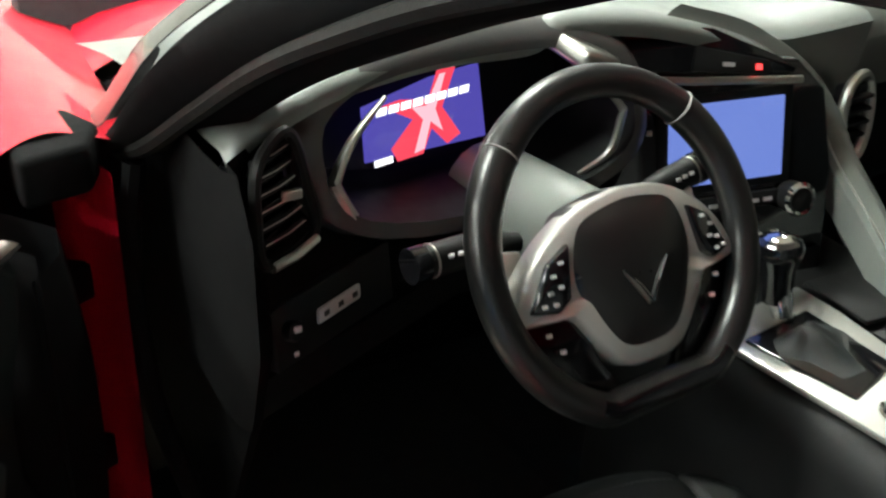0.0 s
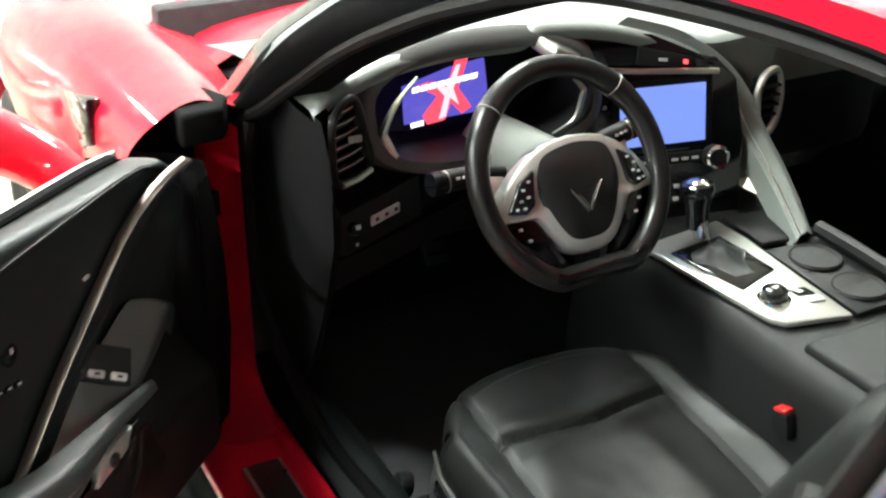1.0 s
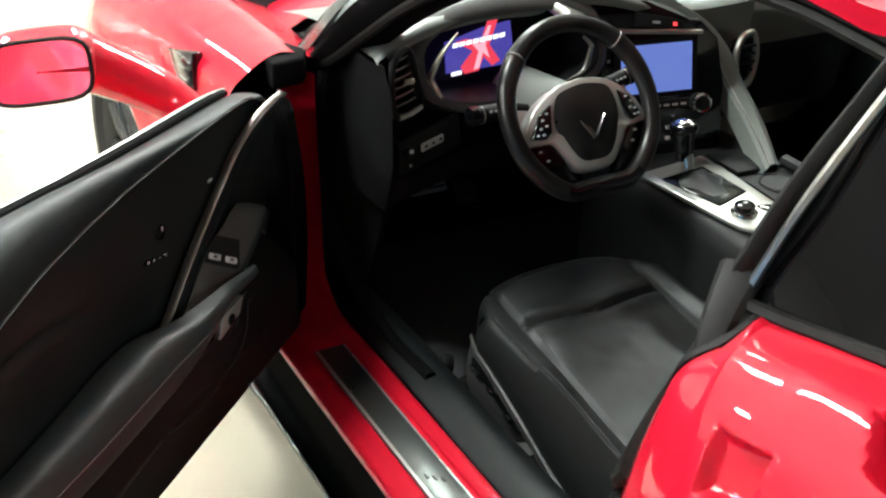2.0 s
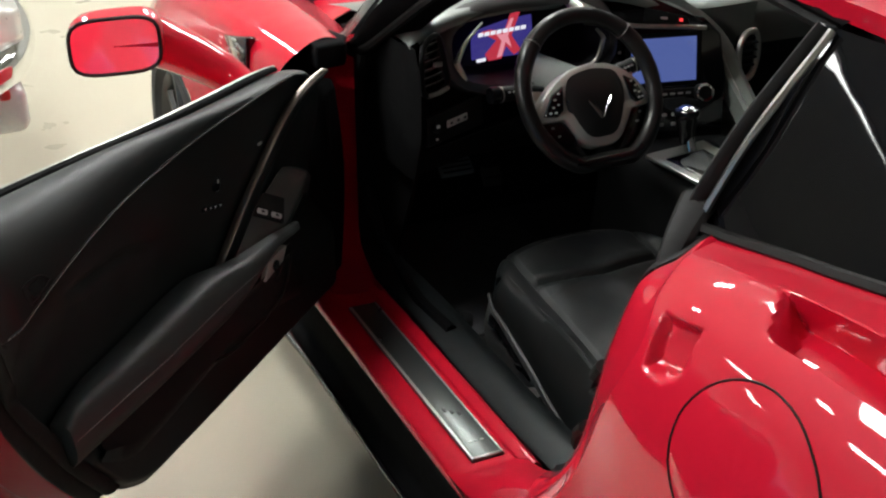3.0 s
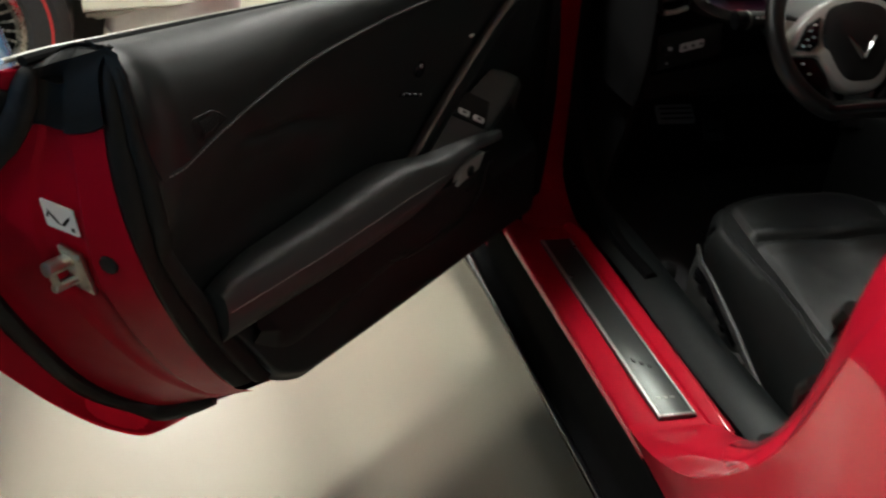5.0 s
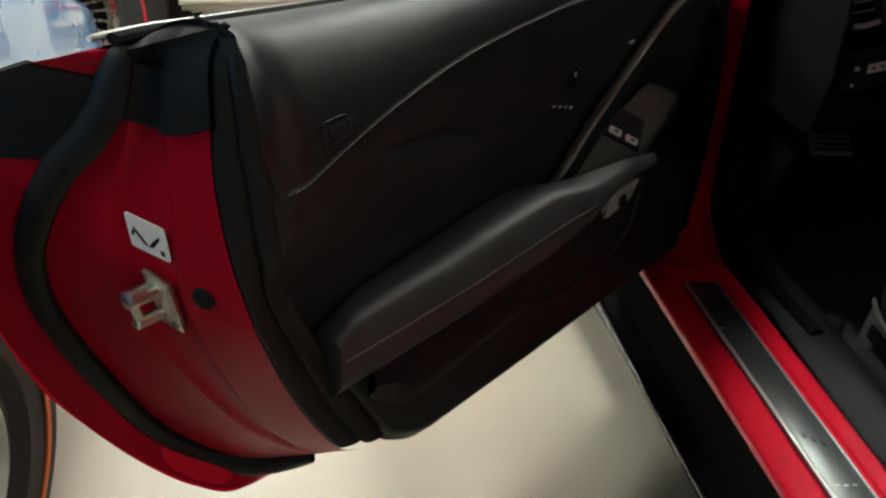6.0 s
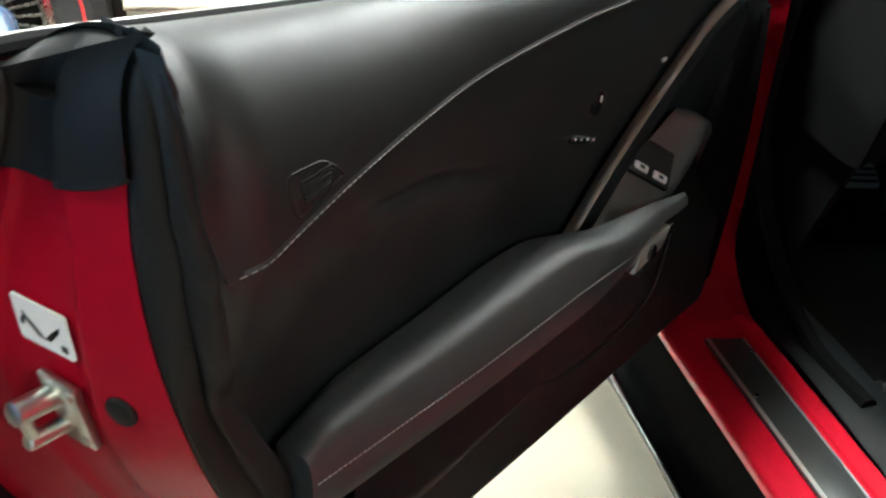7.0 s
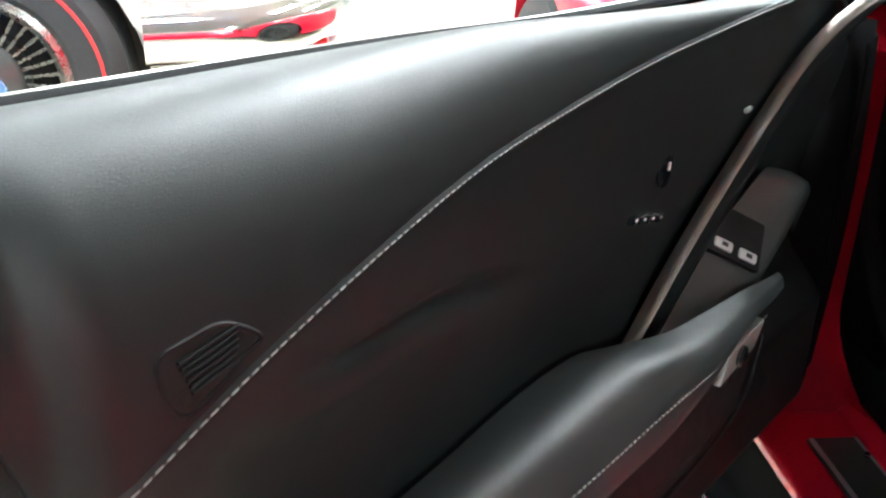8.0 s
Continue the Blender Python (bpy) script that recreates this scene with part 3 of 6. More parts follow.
# inner cowl side trim and footwell
kick = []
for z in np.linspace(0.22, 0.845, 14):
    kick.append([Vector((-0.672 + 0.02 * math.sin(3 * z), y, z)) for y in np.linspace(0.20 if z > 0.72 else 0.20 + 0.5 * (0.72 - z), 0.92, 14)])
part("kick_panel", sheet(kick, thick=0.01), TRIMCLOTH, car, "black footwell side panel")
part("cabin_floor", box((0, 0.1, 0.235), (1.36, 1.65, 0.05), 0.01), CARPET, car, "black carpet")
part("firewall", box((0, 0.94, 0.55), (1.4, 0.05, 0.7), 0.01), CARPET, car)
part("rear_bulkhead", box((0, -0.86, 0.6), (1.36, 0.05, 0.75), 0.02), CARPET, car)
mat = part("floor_mat", box((-0.40, 0.42, 0.266), (0.42, 0.55, 0.014), 0.006), CARPET, car, "black carpet mat")


def pedal(c, w, h, tilt, material, arm):
    m = pose(0, 0, 0, tilt, 0, 0)
    p = part("pedal", box(c, (w, h, 0.012), 0.004, m), material, car, "ribbed metal pedal")
    for k in range(4):
        part("rib", box(Vector(c) + m.to_3x3() @ Vector((0, (k - 1.5) * h / 4.5, 0.008)), (w * 0.86, h * 0.06, 0.005), 0.001, m), RUBBER, p)
    part("arm", tube([Vector(c) + Vector((0.0, 0.01, -0.01)), Vector(c) + Vector(arm) * 0.5 + Vector((0, 0.03, 0)), Vector(c) + Vector(arm)], 0.011, 8), PLASTIC, p)


pedal((-0.325, 0.74, 0.415), 0.095, 0.06, 40, BUTTON, (0.02, 0.14, 0.22))
pedal((-0.215, 0.76, 0.40), 0.055, 0.13, 58, DARKMETAL, (0.0, 0.14, 0.22))
pedal((-0.55, 0.72, 0.36), 0.08, 0.16, 55, PLASTIC, (0.0, 0.1, -0.1))

# ---- roof, windscreen and pillars ----
UP = curve([(-0.750, 0.56, 0.79), (-0.738, 0.47, 0.851), (-0.727, 0.414, 0.882), (-0.713, 0.308, 0.972), (-0.702, 0.24, 1.020), (-0.690, 0.165, 1.064), (-0.680, 0.11, 1.094), (-0.655, 0.0, 1.142), (-0.62, -0.14, 1.182), (-0.585, -0.27, 1.208), (-0.565, -0.42, 1.225), (-0.565, -0.62, 1.228), (-0.585, -0.84, 1.215)], 72)
LOW = curve([(-0.708, 0.475, 0.835), (-0.690, 0.42, 0.855), (-0.668, 0.345, 0.886), (-0.650, 0.27, 0.932), (-0.643, 0.13, 1.013), (-0.635, -0.005, 1.078), (-0.612, -0.13, 1.134), (-0.578, -0.27, 1.182), (-0.545, -0.42, 1.192), (-0.535, -0.62, 1.195), (-0.555, -0.80, 1.185)], 72)
for sx in (1, -1):
    pl = []
    for a, b in zip(UP, LOW):
        pl.append([Vector((sx * p.x, p.y, p.z)) for p in (a + Vector((0.05, 0, 0.012)), a + Vector((0.012, 0, 0.010)), a, mix3(a, b, 0.3) + Vector((-0.014, 0, 0.0)), mix3(a, b, 0.7) + Vector((-0.010, 0, 0)), b, b + Vector((0.015, 0, -0.004)), b + Vector((0.055, 0, 0.03)))])
    part("windscreen_pillar", sheet(pl, closed=True), TRIMCLOTH, car, "black windscreen pillar and roof UP trim", 60)
part("roof_seal", tube([mix3(a, b, 0.75) + Vector((-0.012, 0, 0)) for a, b in zip(UP[8:], LOW[8:])], 0.010, 8), RUBBER, car, "black rubber seal along the pillar")
glass = []
for i in range(17):
    a = UP[int(i * 48 / 16)]
    glass.append([Vector((a.x * (1 - 2 * k / 16) * 1.0, a.y + 0.17 * math.sin(math.pi * k / 16) * (1 - 0.4 * i / 16), a.z + 0.014 + 0.03 * math.sin(math.pi * k / 16))) for k in range(17)])
ws = part("windscreen", sheet(glass), GLASS, car, "clear curved windscreen")
ws.visible_shadow = False
part("windscreen_edge", sheet([[p + Vector((0.0, 0.004, 0.010)), p + Vector((0.004, 0.035, 0.014)), p + Vector((0.012, 0.075 - 0.0006 * k, 0.006))] for k, p in enumerate(UP[2:44])]), EDGEGLARE, car, "glossy windscreen corner with a speckled reflection in its colour", 60)
cowl = []
for k in range(17):
    a, b = glass[0][k] + Vector((0, -0.01, -0.010)), hood[round(30 * k / 16)][0] + Vector((0, 0.02, -0.012))
    cowl.append([mix3(a, b, s) + Vector((0, 0, -0.012 * math.sin(math.pi * s))) for s in (0, 0.2, 0.4, 0.6, 0.8, 1)])
part("cowl_panel", sheet(cowl), PLASTIC, car, "black plastic cowl below the windscreen")
roof = []
for i in range(21):
    y = -0.30 - 0.60 * i / 20
    a = min(UP, key=lambda p: abs(p.y - max(y, -0.80)))
    z = a.z + 0.03 - 0.25 * max(0, -0.75 - y) ** 2
    roof.append([Vector(((a.x - 0.008) * (1 - 2 * k / 16), y, z - 0.012 + 0.035 * math.sin(math.pi * k / 16) ** 0.7)) for k in range(17)])
part("roof_panel", sheet(roof, thick=0.025), RED, car, "removable red roof panel", 60)
# fixed roof behind, quarter windows, hatch glass
hal = []
for i in range(13):
    y = -0.905 - 0.20 * i / 12
    hal.append([Vector(((-0.60 + 0.02 * i / 12) * (1 - 2 * k / 16), y, 1.225 - 0.02 * i / 12 + 0.035 * math.sin(math.pi * k / 16) ** 0.7)) for k in range(17)])
part("rear_roof", sheet(hal, thick=0.02), RED, car, "red fixed roof section")
BASE = lambda y: Vector((flank(y, 0).x, y, flank(y, 0).z))
for sx in (1, -1):
    q = []
    for i in range(13):
        f = i / 12
        lo = BASE(-0.765 - 0.785 * f) + Vector((0.006, 0, 0.004))
        hi = Vector((-0.602 + 0.05 * f, -0.805 - 0.79 * f, 1.205 - 0.10 * f * f))
        q.append([Vector((sx * p.x, p.y, p.z)) for p in [mix3(lo, hi, t / 6) + Vector((-0.007, 0, 0.0035)) * (4 * t / 6 * (1 - t / 6)) for t in range(7)]])
    part("quarter_window", sheet(q), DARKGLASS, car, "dark tinted quarter window", 60)
    sp = [Vector((sx * p.x, p.y, p.z)) for p in (BASE(-0.79) + Vector((0.0, 0.015, -0.01)), Vector((-0.685, -0.80, 1.08)), Vector((-0.60, -0.815, 1.20)))]
    bp = part("door_pillar", tube(curve(sp, 20), [0.024 - 0.007 * k / 20 for k in range(21)], 10, flat=0.55, up=(0, 1, 0)), RUBBER, car, "black rear door pillar with seal")
    part("bright_strip", tube([p + Vector((-0.010 * sx, -0.020, 0.004)) for p in curve(sp, 20)], 0.005, 6), SATIN, bp)
    part("belt_strip", tube([Vector((sx * p.x, p.y, p.z)) for p in [BASE(-0.80 - 0.7 * k / 12) + Vector((-0.006, 0, 0.004)) for k in range(13)]], 0.008, 6), RUBBER, car)
pt = BASE(-0.80)
part("seal_tail", tube(curve([pt + Vector((0.01, 0.02, 0.03)), pt + Vector((-0.03, 0.0, 0.0)), pt + Vector((-0.065, -0.02, -0.04)), pt + Vector((-0.09, -0.035, -0.09))], 16), [0.026 - 0.02 * k / 16 for k in range(17)], 8, flat=0.5), RUBBER, car, "tapered end of the rubber seal")
hatch = []
for i in range(9):
    f = i / 8
    hatch.append([Vector(((-0.585 + 0.13 * f) * (1 - 2 * k / 10), -1.105 - 1.0 * f, 1.205 - 0.24 * f ** 1.5 + 0.03 * math.sin(math.pi * k / 10))) for k in range(11)])
part("hatch_glass", sheet(hatch), DARKGLASS, car, "dark tinted rear hatch")

# ---- dashboard ----
dash = part("dashboard", box((0.0, 0.55, 0.72), (1.30, 0.30, 0.30), 0.05, seg=4), PLASTIC, car, "black dashboard with leather-wrapped top")
BROW = [(-0.665, 0.245, 0.905), (-0.64, 0.25, 0.925), (-0.56, 0.275, 0.945), (-0.49, 0.29, 0.952), (-0.40, 0.30, 0.955), (-0.30, 0.30, 0.952), (-0.262, 0.295, 0.966), (-0.16, 0.29, 0.955), (-0.06, 0.285, 0.928), (0.03, 0.28, 0.893), (0.085, 0.275, 0.850), (0.122, 0.265, 0.80), (0.142, 0.25, 0.745), (0.150, 0.22, 0.68)]
brow = curve(BROW, 60)
top = []
for k, p in enumerate(brow):
    f = k / 60
    far = Vector((p.x * 1.08 + 0.03, 0.66, 0.90 - 0.02 * f))
    row = [p + Vector((0, 0.0, -0.02)), p + Vector((0, -0.004, -0.006)), p, p + Vector((0, 0.012, 0.006))]
    row += [mix3(p, far, s) + Vector((0, 0, 0.022 * math.sin(math.pi * s))) for s in (0.15, 0.3, 0.5, 0.75, 1.0)]
    top.append(row)
part("dash_top", sheet(top[:42]), LITLEATHER, dash, "dash top in soft black leather, lightened for the light on it", 60)
part("dash_lip", sheet([r[:4] for r in top[41:]]), LITLEATHER, dash, "", 60)
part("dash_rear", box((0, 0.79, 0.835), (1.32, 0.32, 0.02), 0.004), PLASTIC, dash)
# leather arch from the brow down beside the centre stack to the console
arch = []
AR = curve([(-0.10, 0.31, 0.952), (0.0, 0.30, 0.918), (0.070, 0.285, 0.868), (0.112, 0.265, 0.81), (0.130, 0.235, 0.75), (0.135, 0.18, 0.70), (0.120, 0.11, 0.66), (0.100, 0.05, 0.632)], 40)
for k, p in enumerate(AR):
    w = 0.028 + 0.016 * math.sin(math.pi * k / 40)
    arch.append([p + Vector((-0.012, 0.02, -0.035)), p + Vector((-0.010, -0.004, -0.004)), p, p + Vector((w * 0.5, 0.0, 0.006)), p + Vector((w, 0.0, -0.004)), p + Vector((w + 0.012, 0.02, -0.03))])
part("grab_arch", sheet(arch), LITLEATHER, dash, "leather arch beside the centre stack", 60)
part("arch_edge", tube([p + Vector((0.0, -0.002, 0.003)) for p in AR[12:]], 0.0014, 6), SATIN, dash)
# cluster recess
rec = []
for a in np.linspace(0, 2 * math.pi, 41)[:-1]:
    cx, cz = -0.372, 0.872
    ca, sa = math.cos(a), math.sin(a)
    k = (abs(ca) ** 3 + abs(sa) ** 3) ** (-1 / 3)
    e0 = Vector((cx + 0.188 * ca * k, 0.262 + 0.03 * sa, cz + 0.072 * sa * k))
    e1 = Vector((cx + 0.172 * ca * k, 0.390 + 0.02 * sa, cz - 0.002 + 0.068 * sa * k))
    rec.append([e0 + Vector((0, 0.015, 0)) * 1 + Vector((ca, 0, sa)) * 0.03, e0 + Vector((ca, 0, sa)) * 0.008, e0, mix3(e0, e1, 0.5), e1, Vector((cx, 0.400, cz))])
rec.append(rec[0])
part("cluster_hood", sheet([r[2:] for r in rec]), PLASTIC, dash, "recess for the instruments", 60)
# Dark surround in a lighter grey that stands for the highlight on its cheek.
part("cluster_surround", sheet([[r[0] + Vector((0, 0.012, 0)), mix3(r[0], r[1], 0.5) + Vector((0, -0.006, 0)), r[1], r[2]] for r in rec]), SEATSIDE, dash, "leather surround of the instruments", 60)
bez = curve([(-0.496, 0.258, 0.934), (-0.532, 0.255, 0.899), (-0.552, 0.253, 0.864), (-0.553, 0.252, 0.852), (-0.530, 0.250, 0.808), (-0.518, 0.250, 0.799), (-0.472, 0.252, 0.792)], 48)
part("bezel", tube(bez, [0.0025 + 0.0055 * math.sin(math.pi * k / 48) for k in range(49)], 8, flat=0.8), SATIN, dash, "bright bezel of the instruments")
bez = curve([(-0.262, 0.25, 0.806), (-0.222, 0.25, 0.824), (-0.208, 0.252, 0.860), (-0.206, 0.254, 0.872), (-0.222, 0.258, 0.890)], 24)
part("bezel", tube(bez, [0.0022 + 0.0022 * math.sin(math.pi * k / 24) for k in range(25)], 8, flat=1.3), SATIN, dash)
# cluster display: graphic of soft shapes and plain bars
GO = Vector((-0.395, 0.355, 0.868))
gx = Vector((0.985, 0.17, 0.0)).normalized()
gz = Vector((0, 0.20, 0.98)).normalized()
gn = gx.cross(gz)
on_dial = lambda a, b, c: GO + gx * a + gz * b + gn * c
disp = part("cluster_display", prism([(-0.086, -0.037), (0.083, -0.047), (0.080, 0.037), (0.01, 0.035), (-0.084, 0.022)], on_dial, -0.004, 0.0, 0.001), SCREENDARK, dash, "lit violet instrument display")
for pts, mt, nm in (
    ([(-0.045, -0.045), (-0.01, -0.045), (0.005, -0.02), (0.025, -0.042), (0.045, -0.035), (0.022, 0.0), (0.05, 0.048), (0.022, 0.046), (0.004, 0.012), (-0.035, 0.02), (-0.06, 0.018), (-0.02, -0.005), (-0.052, -0.03)], SCREENRED, "red_shape"),
    ([(-0.022, -0.042), (-0.008, -0.04), (0.004, -0.012), (0.02, -0.026), (0.012, 0.0), (0.03, 0.036), (0.022, 0.036), (0.0, 0.006), (-0.02, 0.008), (-0.006, -0.008)], SCREENPINK, "light_shape"),
):
    part(nm, prism(pts, on_dial, 0.0005, 0.0012 if mt is SCREENRED else 0.0016), mt, disp)
for k in range(8):
    part("bar", prism([(-0.068 + 0.0165 * k, 0.0085), (-0.055 + 0.0165 * k, 0.0085), (-0.053 + 0.0165 * k, 0.0165), (-0.066 + 0.0165 * k, 0.0165)], on_dial, 0.001, 0.0022), SCREENWHITE, disp)
part("bar", prism([(-0.076, -0.044), (-0.052, -0.044), (-0.052, -0.037), (-0.076, -0.037)], on_dial, 0.001, 0.002), SCREENWHITE, disp)
# raised pad above the column, catching the light
part("cluster_visor", box((-0.242, 0.282, 0.930), (0.066, 0.06, 0.024), 0.008, pose(0, 0, 0, 14, 22, 15), seg=3), SATIN, dash, "bright visor end above the instruments")

# left air vent
VN = Vector((0.50, -0.84, 0.16)).normalized()
vx = Vector((0.0, 0.0, 1.0)).cross(VN).normalized()
vz = VN.cross(vx)
VO = Vector((-0.622, 0.225, 0.868))
on_vent = lambda a, b, c: VO + vx * a + vz * b + VN * c
vent = part("air_vent", prism([(-0.034, -0.046), (0.034, -0.046), (0.036, 0.0), (0.028, 0.045), (0.010, 0.050), (-0.020, 0.034), (-0.032, 0.0)], on_vent, -0.05, -0.012, 0.003), GLOSS, dash, "black side air vent with slats")
fr = [on_vent(a, b, 0) for a, b in ((-0.038, -0.050), (0.038, -0.050), (0.041, 0.0), (0.032, 0.049), (0.010, 0.056), (-0.024, 0.038), (-0.037, 0.0))]
part("vent_frame", tube(curve(fr, 48, closed=True), 0.006, 8, closed=True, up=VN), PLASTIC, vent)
for k in range(6):
    b = -0.036 + 0.0155 * k
    part("slat", tube([on_vent(-0.033 + 0.004 * max(0, k - 3), b, -0.006), on_vent(0.0, b, -0.003), on_vent(0.033 - 0.001 * k, b, -0.006)], 0.0040, 8, flat=0.5, up=VN), PLASTIC, vent)
for k in range(6):
    b = -0.036 + 0.0155 * k
    part("slat_edge", tube([on_vent(-0.030 + 0.004 * max(0, k - 3), b + 0.002, -0.001), on_vent(0.0, b + 0.002, 0.002), on_vent(0.031 - 0.001 * k, b + 0.002, -0.001)], 0.0007, 5), SPOKE, vent)
part("slat_knob", box(on_vent(0.012, 0.0, 0.004), (0.02, 0.007, 0.010), 0.002), SATIN, vent)
part("vent_lip", tube([on_vent(-0.034, -0.054, 0.004), on_vent(0.0, -0.056, 0.006), on_vent(0.036, -0.054, 0.004)], 0.005, 8), SATIN, vent, "bright lip under the vent")
# dash end cap round the vent
cap = []
for k, z in enumerate(np.linspace(0.64, 0.915, 16)):
    b = 0.165 + 0.5 * max(0, z - 0.86) + 0.35 * max(0, 0.74 - z)
    up = step((z - 0.775) / 0.03)
    low = [(-0.655, b + 0.016), (-0.645, b + 0.05), (-0.640, b + 0.09), (-0.63, b + 0.14)]
    high = [(-0.672, 0.222), (-0.637, 0.252), (-0.595, 0.277), (-0.555, 0.302)]
    cap.append([Vector((x, y, z)) for x, y in [(-0.672, b + 0.25), (-0.682, b + 0.06), (-0.681, b + 0.015), (-0.674, b)] + [(p[0] * (1 - up) + q[0] * up, p[1] * (1 - up) + q[1] * up) for p, q in zip(low, high)]])
part("dash_end", sheet(cap), TRIMCLOTH, dash, "black dash end panel", 50)

# switch panel under the vent
SO = Vector((-0.582, 0.215, 0.748))
sxv = Vector((0.93, 0.36, 0.06)).normalized()
szv = Vector((0.0, 0.30, 0.95)).normalized()
snv = sxv.cross(szv).normalized()
on_sw = lambda a, b, c: SO + sxv * a + szv * b + snv * c
swp = part("switch_panel", prism([(-0.078, -0.030), (0.085, -0.030), (0.09, 0.030), (-0.078, 0.030)], on_sw, -0.01, 0.006, 0.004), PLASTIC, dash, "switch panel under the side vent")
part("light_switch", disc(on_sw(-0.058, 0.004, 0.010), snv, 0.010, 0.014, 0.003, 20), PLASTIC, swp)
part("light_mark", box(on_sw(-0.058, 0.006, 0.018), (0.008, 0.002, 0.007), 0.0008), BUTTON, swp)
part("light_mark", box(on_sw(-0.056, -0.020, 0.008), (0.005, 0.002, 0.005), 0.0008), BUTTON, swp)
part("button_strip", prism([(-0.024, -0.007), (0.036, -0.007), (0.038, 0.008), (-0.022, 0.008)], on_sw, 0.004, 0.010, 0.003), BUTTON, swp, "strip of silver buttons")
for k in range(3):
    part("button_mark", prism([(-0.016 + 0.020 * k, -0.002), (-0.009 + 0.020 * k, -0.002), (-0.009 + 0.020 * k, 0.003), (-0.016 + 0.020 * k, 0.003)], on_sw, 0.0095, 0.0106), DARKMETAL, swp)
part("knee_panel", sheet([[Vector((x, 0.215 + 0.30 * (0.70 - z) + 0.4 * (x + 0.66), z)) for x in np.linspace(-0.665, -0.18, 10)] for z in np.linspace(0.65, 0.705, 5)], thick=0.02), PLASTIC, dash, "black knee panel")

# centre stack
CX = Vector((math.cos(-0.194), math.sin(-0.194), 0.0))
CZ = Vector((0.193 * math.sin(0.181), 0.981 * math.sin(0.181), math.cos(0.181))).normalized()
CN = CX.cross(CZ).normalized()
CO = Vector((-0.040, 0.255, 0.799))
on_st = lambda a, b, c: CO + CX * a + CZ * b + CN * c
stack = part("centre_panel", prism([(-0.16, -0.24), (0.145, -0.24), (0.155, -0.05), (0.14, 0.05), (0.10, 0.09), (-0.15, 0.12), (-0.165, 0.0)], on_st, -0.04, -0.004, 0.006), GLOSS, dash, "gloss black centre panel")
part("screen_frame", prism([(-0.092, -0.060), (0.092, -0.060), (0.092, 0.060), (-0.092, 0.060)], on_st, -0.006, -0.001, 0.003), PLASTIC, stack)
scr = part("touch_screen", prism([(-0.078, -0.049), (0.078, -0.049), (0.078, 0.049), (-0.078, 0.049)], on_st, -0.002, 0.002, 0.001), SCREENBLUE, stack, "lit plain blue touch screen")
part("key_strip", prism([(-0.09, -0.085), (0.075, -0.085), (0.075, -0.066), (-0.09, -0.066)], on_st, -0.004, 0.004, 0.003), PLASTIC, stack)
for k in range(7):
    part("key", prism([(-0.062 + 0.019 * k, -0.079), (-0.05 + 0.019 * k, -0.079), (-0.05 + 0.019 * k, -0.0745), (-0.062 + 0.019 * k, -0.0745)], on_st, 0.003, 0.0055), BUTTON, stack)
for a, r in ((0.090, 0.019), (-0.062, 0.012)):
    kn = part("dial", disc(on_st(a, -0.077, 0.012), CN, r, 0.03, 0.004, 28), PLASTIC, stack, "rotary dial")
    part("dial_ring", lathe([(r + 0.001, 0.010), (r + 0.003, 0.013), (r - 0.001, 0.017), (r - 0.004, 0.016)], on_st(a, -0.077, 0.012), CN, 28), CHROME, kn)
for k in range(6):
    part("climate_key", prism([(-0.05 + 0.024 * k, -0.128), (-0.04 + 0.024 * k, -0.128), (-0.04 + 0.024 * k, -0.121), (-0.05 + 0.024 * k, -0.121)], on_st, -0.004, 0.001, 0.001), BUTTON, stack)
for k in range(4):
    part("climate_key", prism([(-0.07 + 0.03 * k, -0.15), (-0.06 + 0.03 * k, -0.15), (-0.06 + 0.03 * k, -0.143), (-0.07 + 0.03 * k, -0.143)], on_st, -0.004, 0.001, 0.001), BUTTON, stack)
part("slot", prism([(-0.06, -0.20), (0.04, -0.20), (0.04, -0.185), (-0.06, -0.185)], on_st, -0.004, 0.002, 0.001), DARKMETAL, stack)
# upper slot vent with hazard button
uv = part("upper_vent", prism([(-0.18, 0.098), (0.085, 0.070), (0.095, 0.078), (0.07, 0.095), (-0.02, 0.135), (-0.16, 0.155)], on_st, -0.02, -0.002, 0.002), GLOSS, stack, "upper air vent slot")
part("vent_lip", tube([on_st(-0.19, 0.094, 0.004), on_st(-0.05, 0.078, 0.006), on_st(0.098, 0.066, 0.004)], 0.005, 8), SATIN, uv)
part("hazard_panel", prism([(-0.05, 0.088), (0.06, 0.075), (0.055, 0.092), (-0.045, 0.118)], on_st, -0.004, 0.002, 0.002), PLASTIC, uv)
part("hazard_light", prism([(0.035, 0.083), (0.043, 0.082), (0.043, 0.089), (0.035, 0.090)], on_st, 0.001, 0.0035), REDLED, uv)
part("hazard_mark", prism([(-0.01, 0.091), (0.006, 0.089), (0.006, 0.094), (-0.01, 0.096)], on_st, 0.001, 0.0028), BUTTON, uv)
# start button between cluster and screen
part("start_button", disc(on_st(-0.118, 0.036, 0.006), CN, 0.014, 0.014, 0.003, 24), PLASTIC, stack)
part("start_ring", lathe([(0.014, 0.0), (0.017, 0.004), (0.014, 0.008)], on_st(-0.118, 0.036, 0.002), CN, 24), CHROME, stack)
part("start_mark", prism([(-0.114, 0.022), (-0.108, 0.022), (-0.108, 0.028), (-0.114, 0.028)], on_st, 0.01, 0.014), BUTTON, stack)
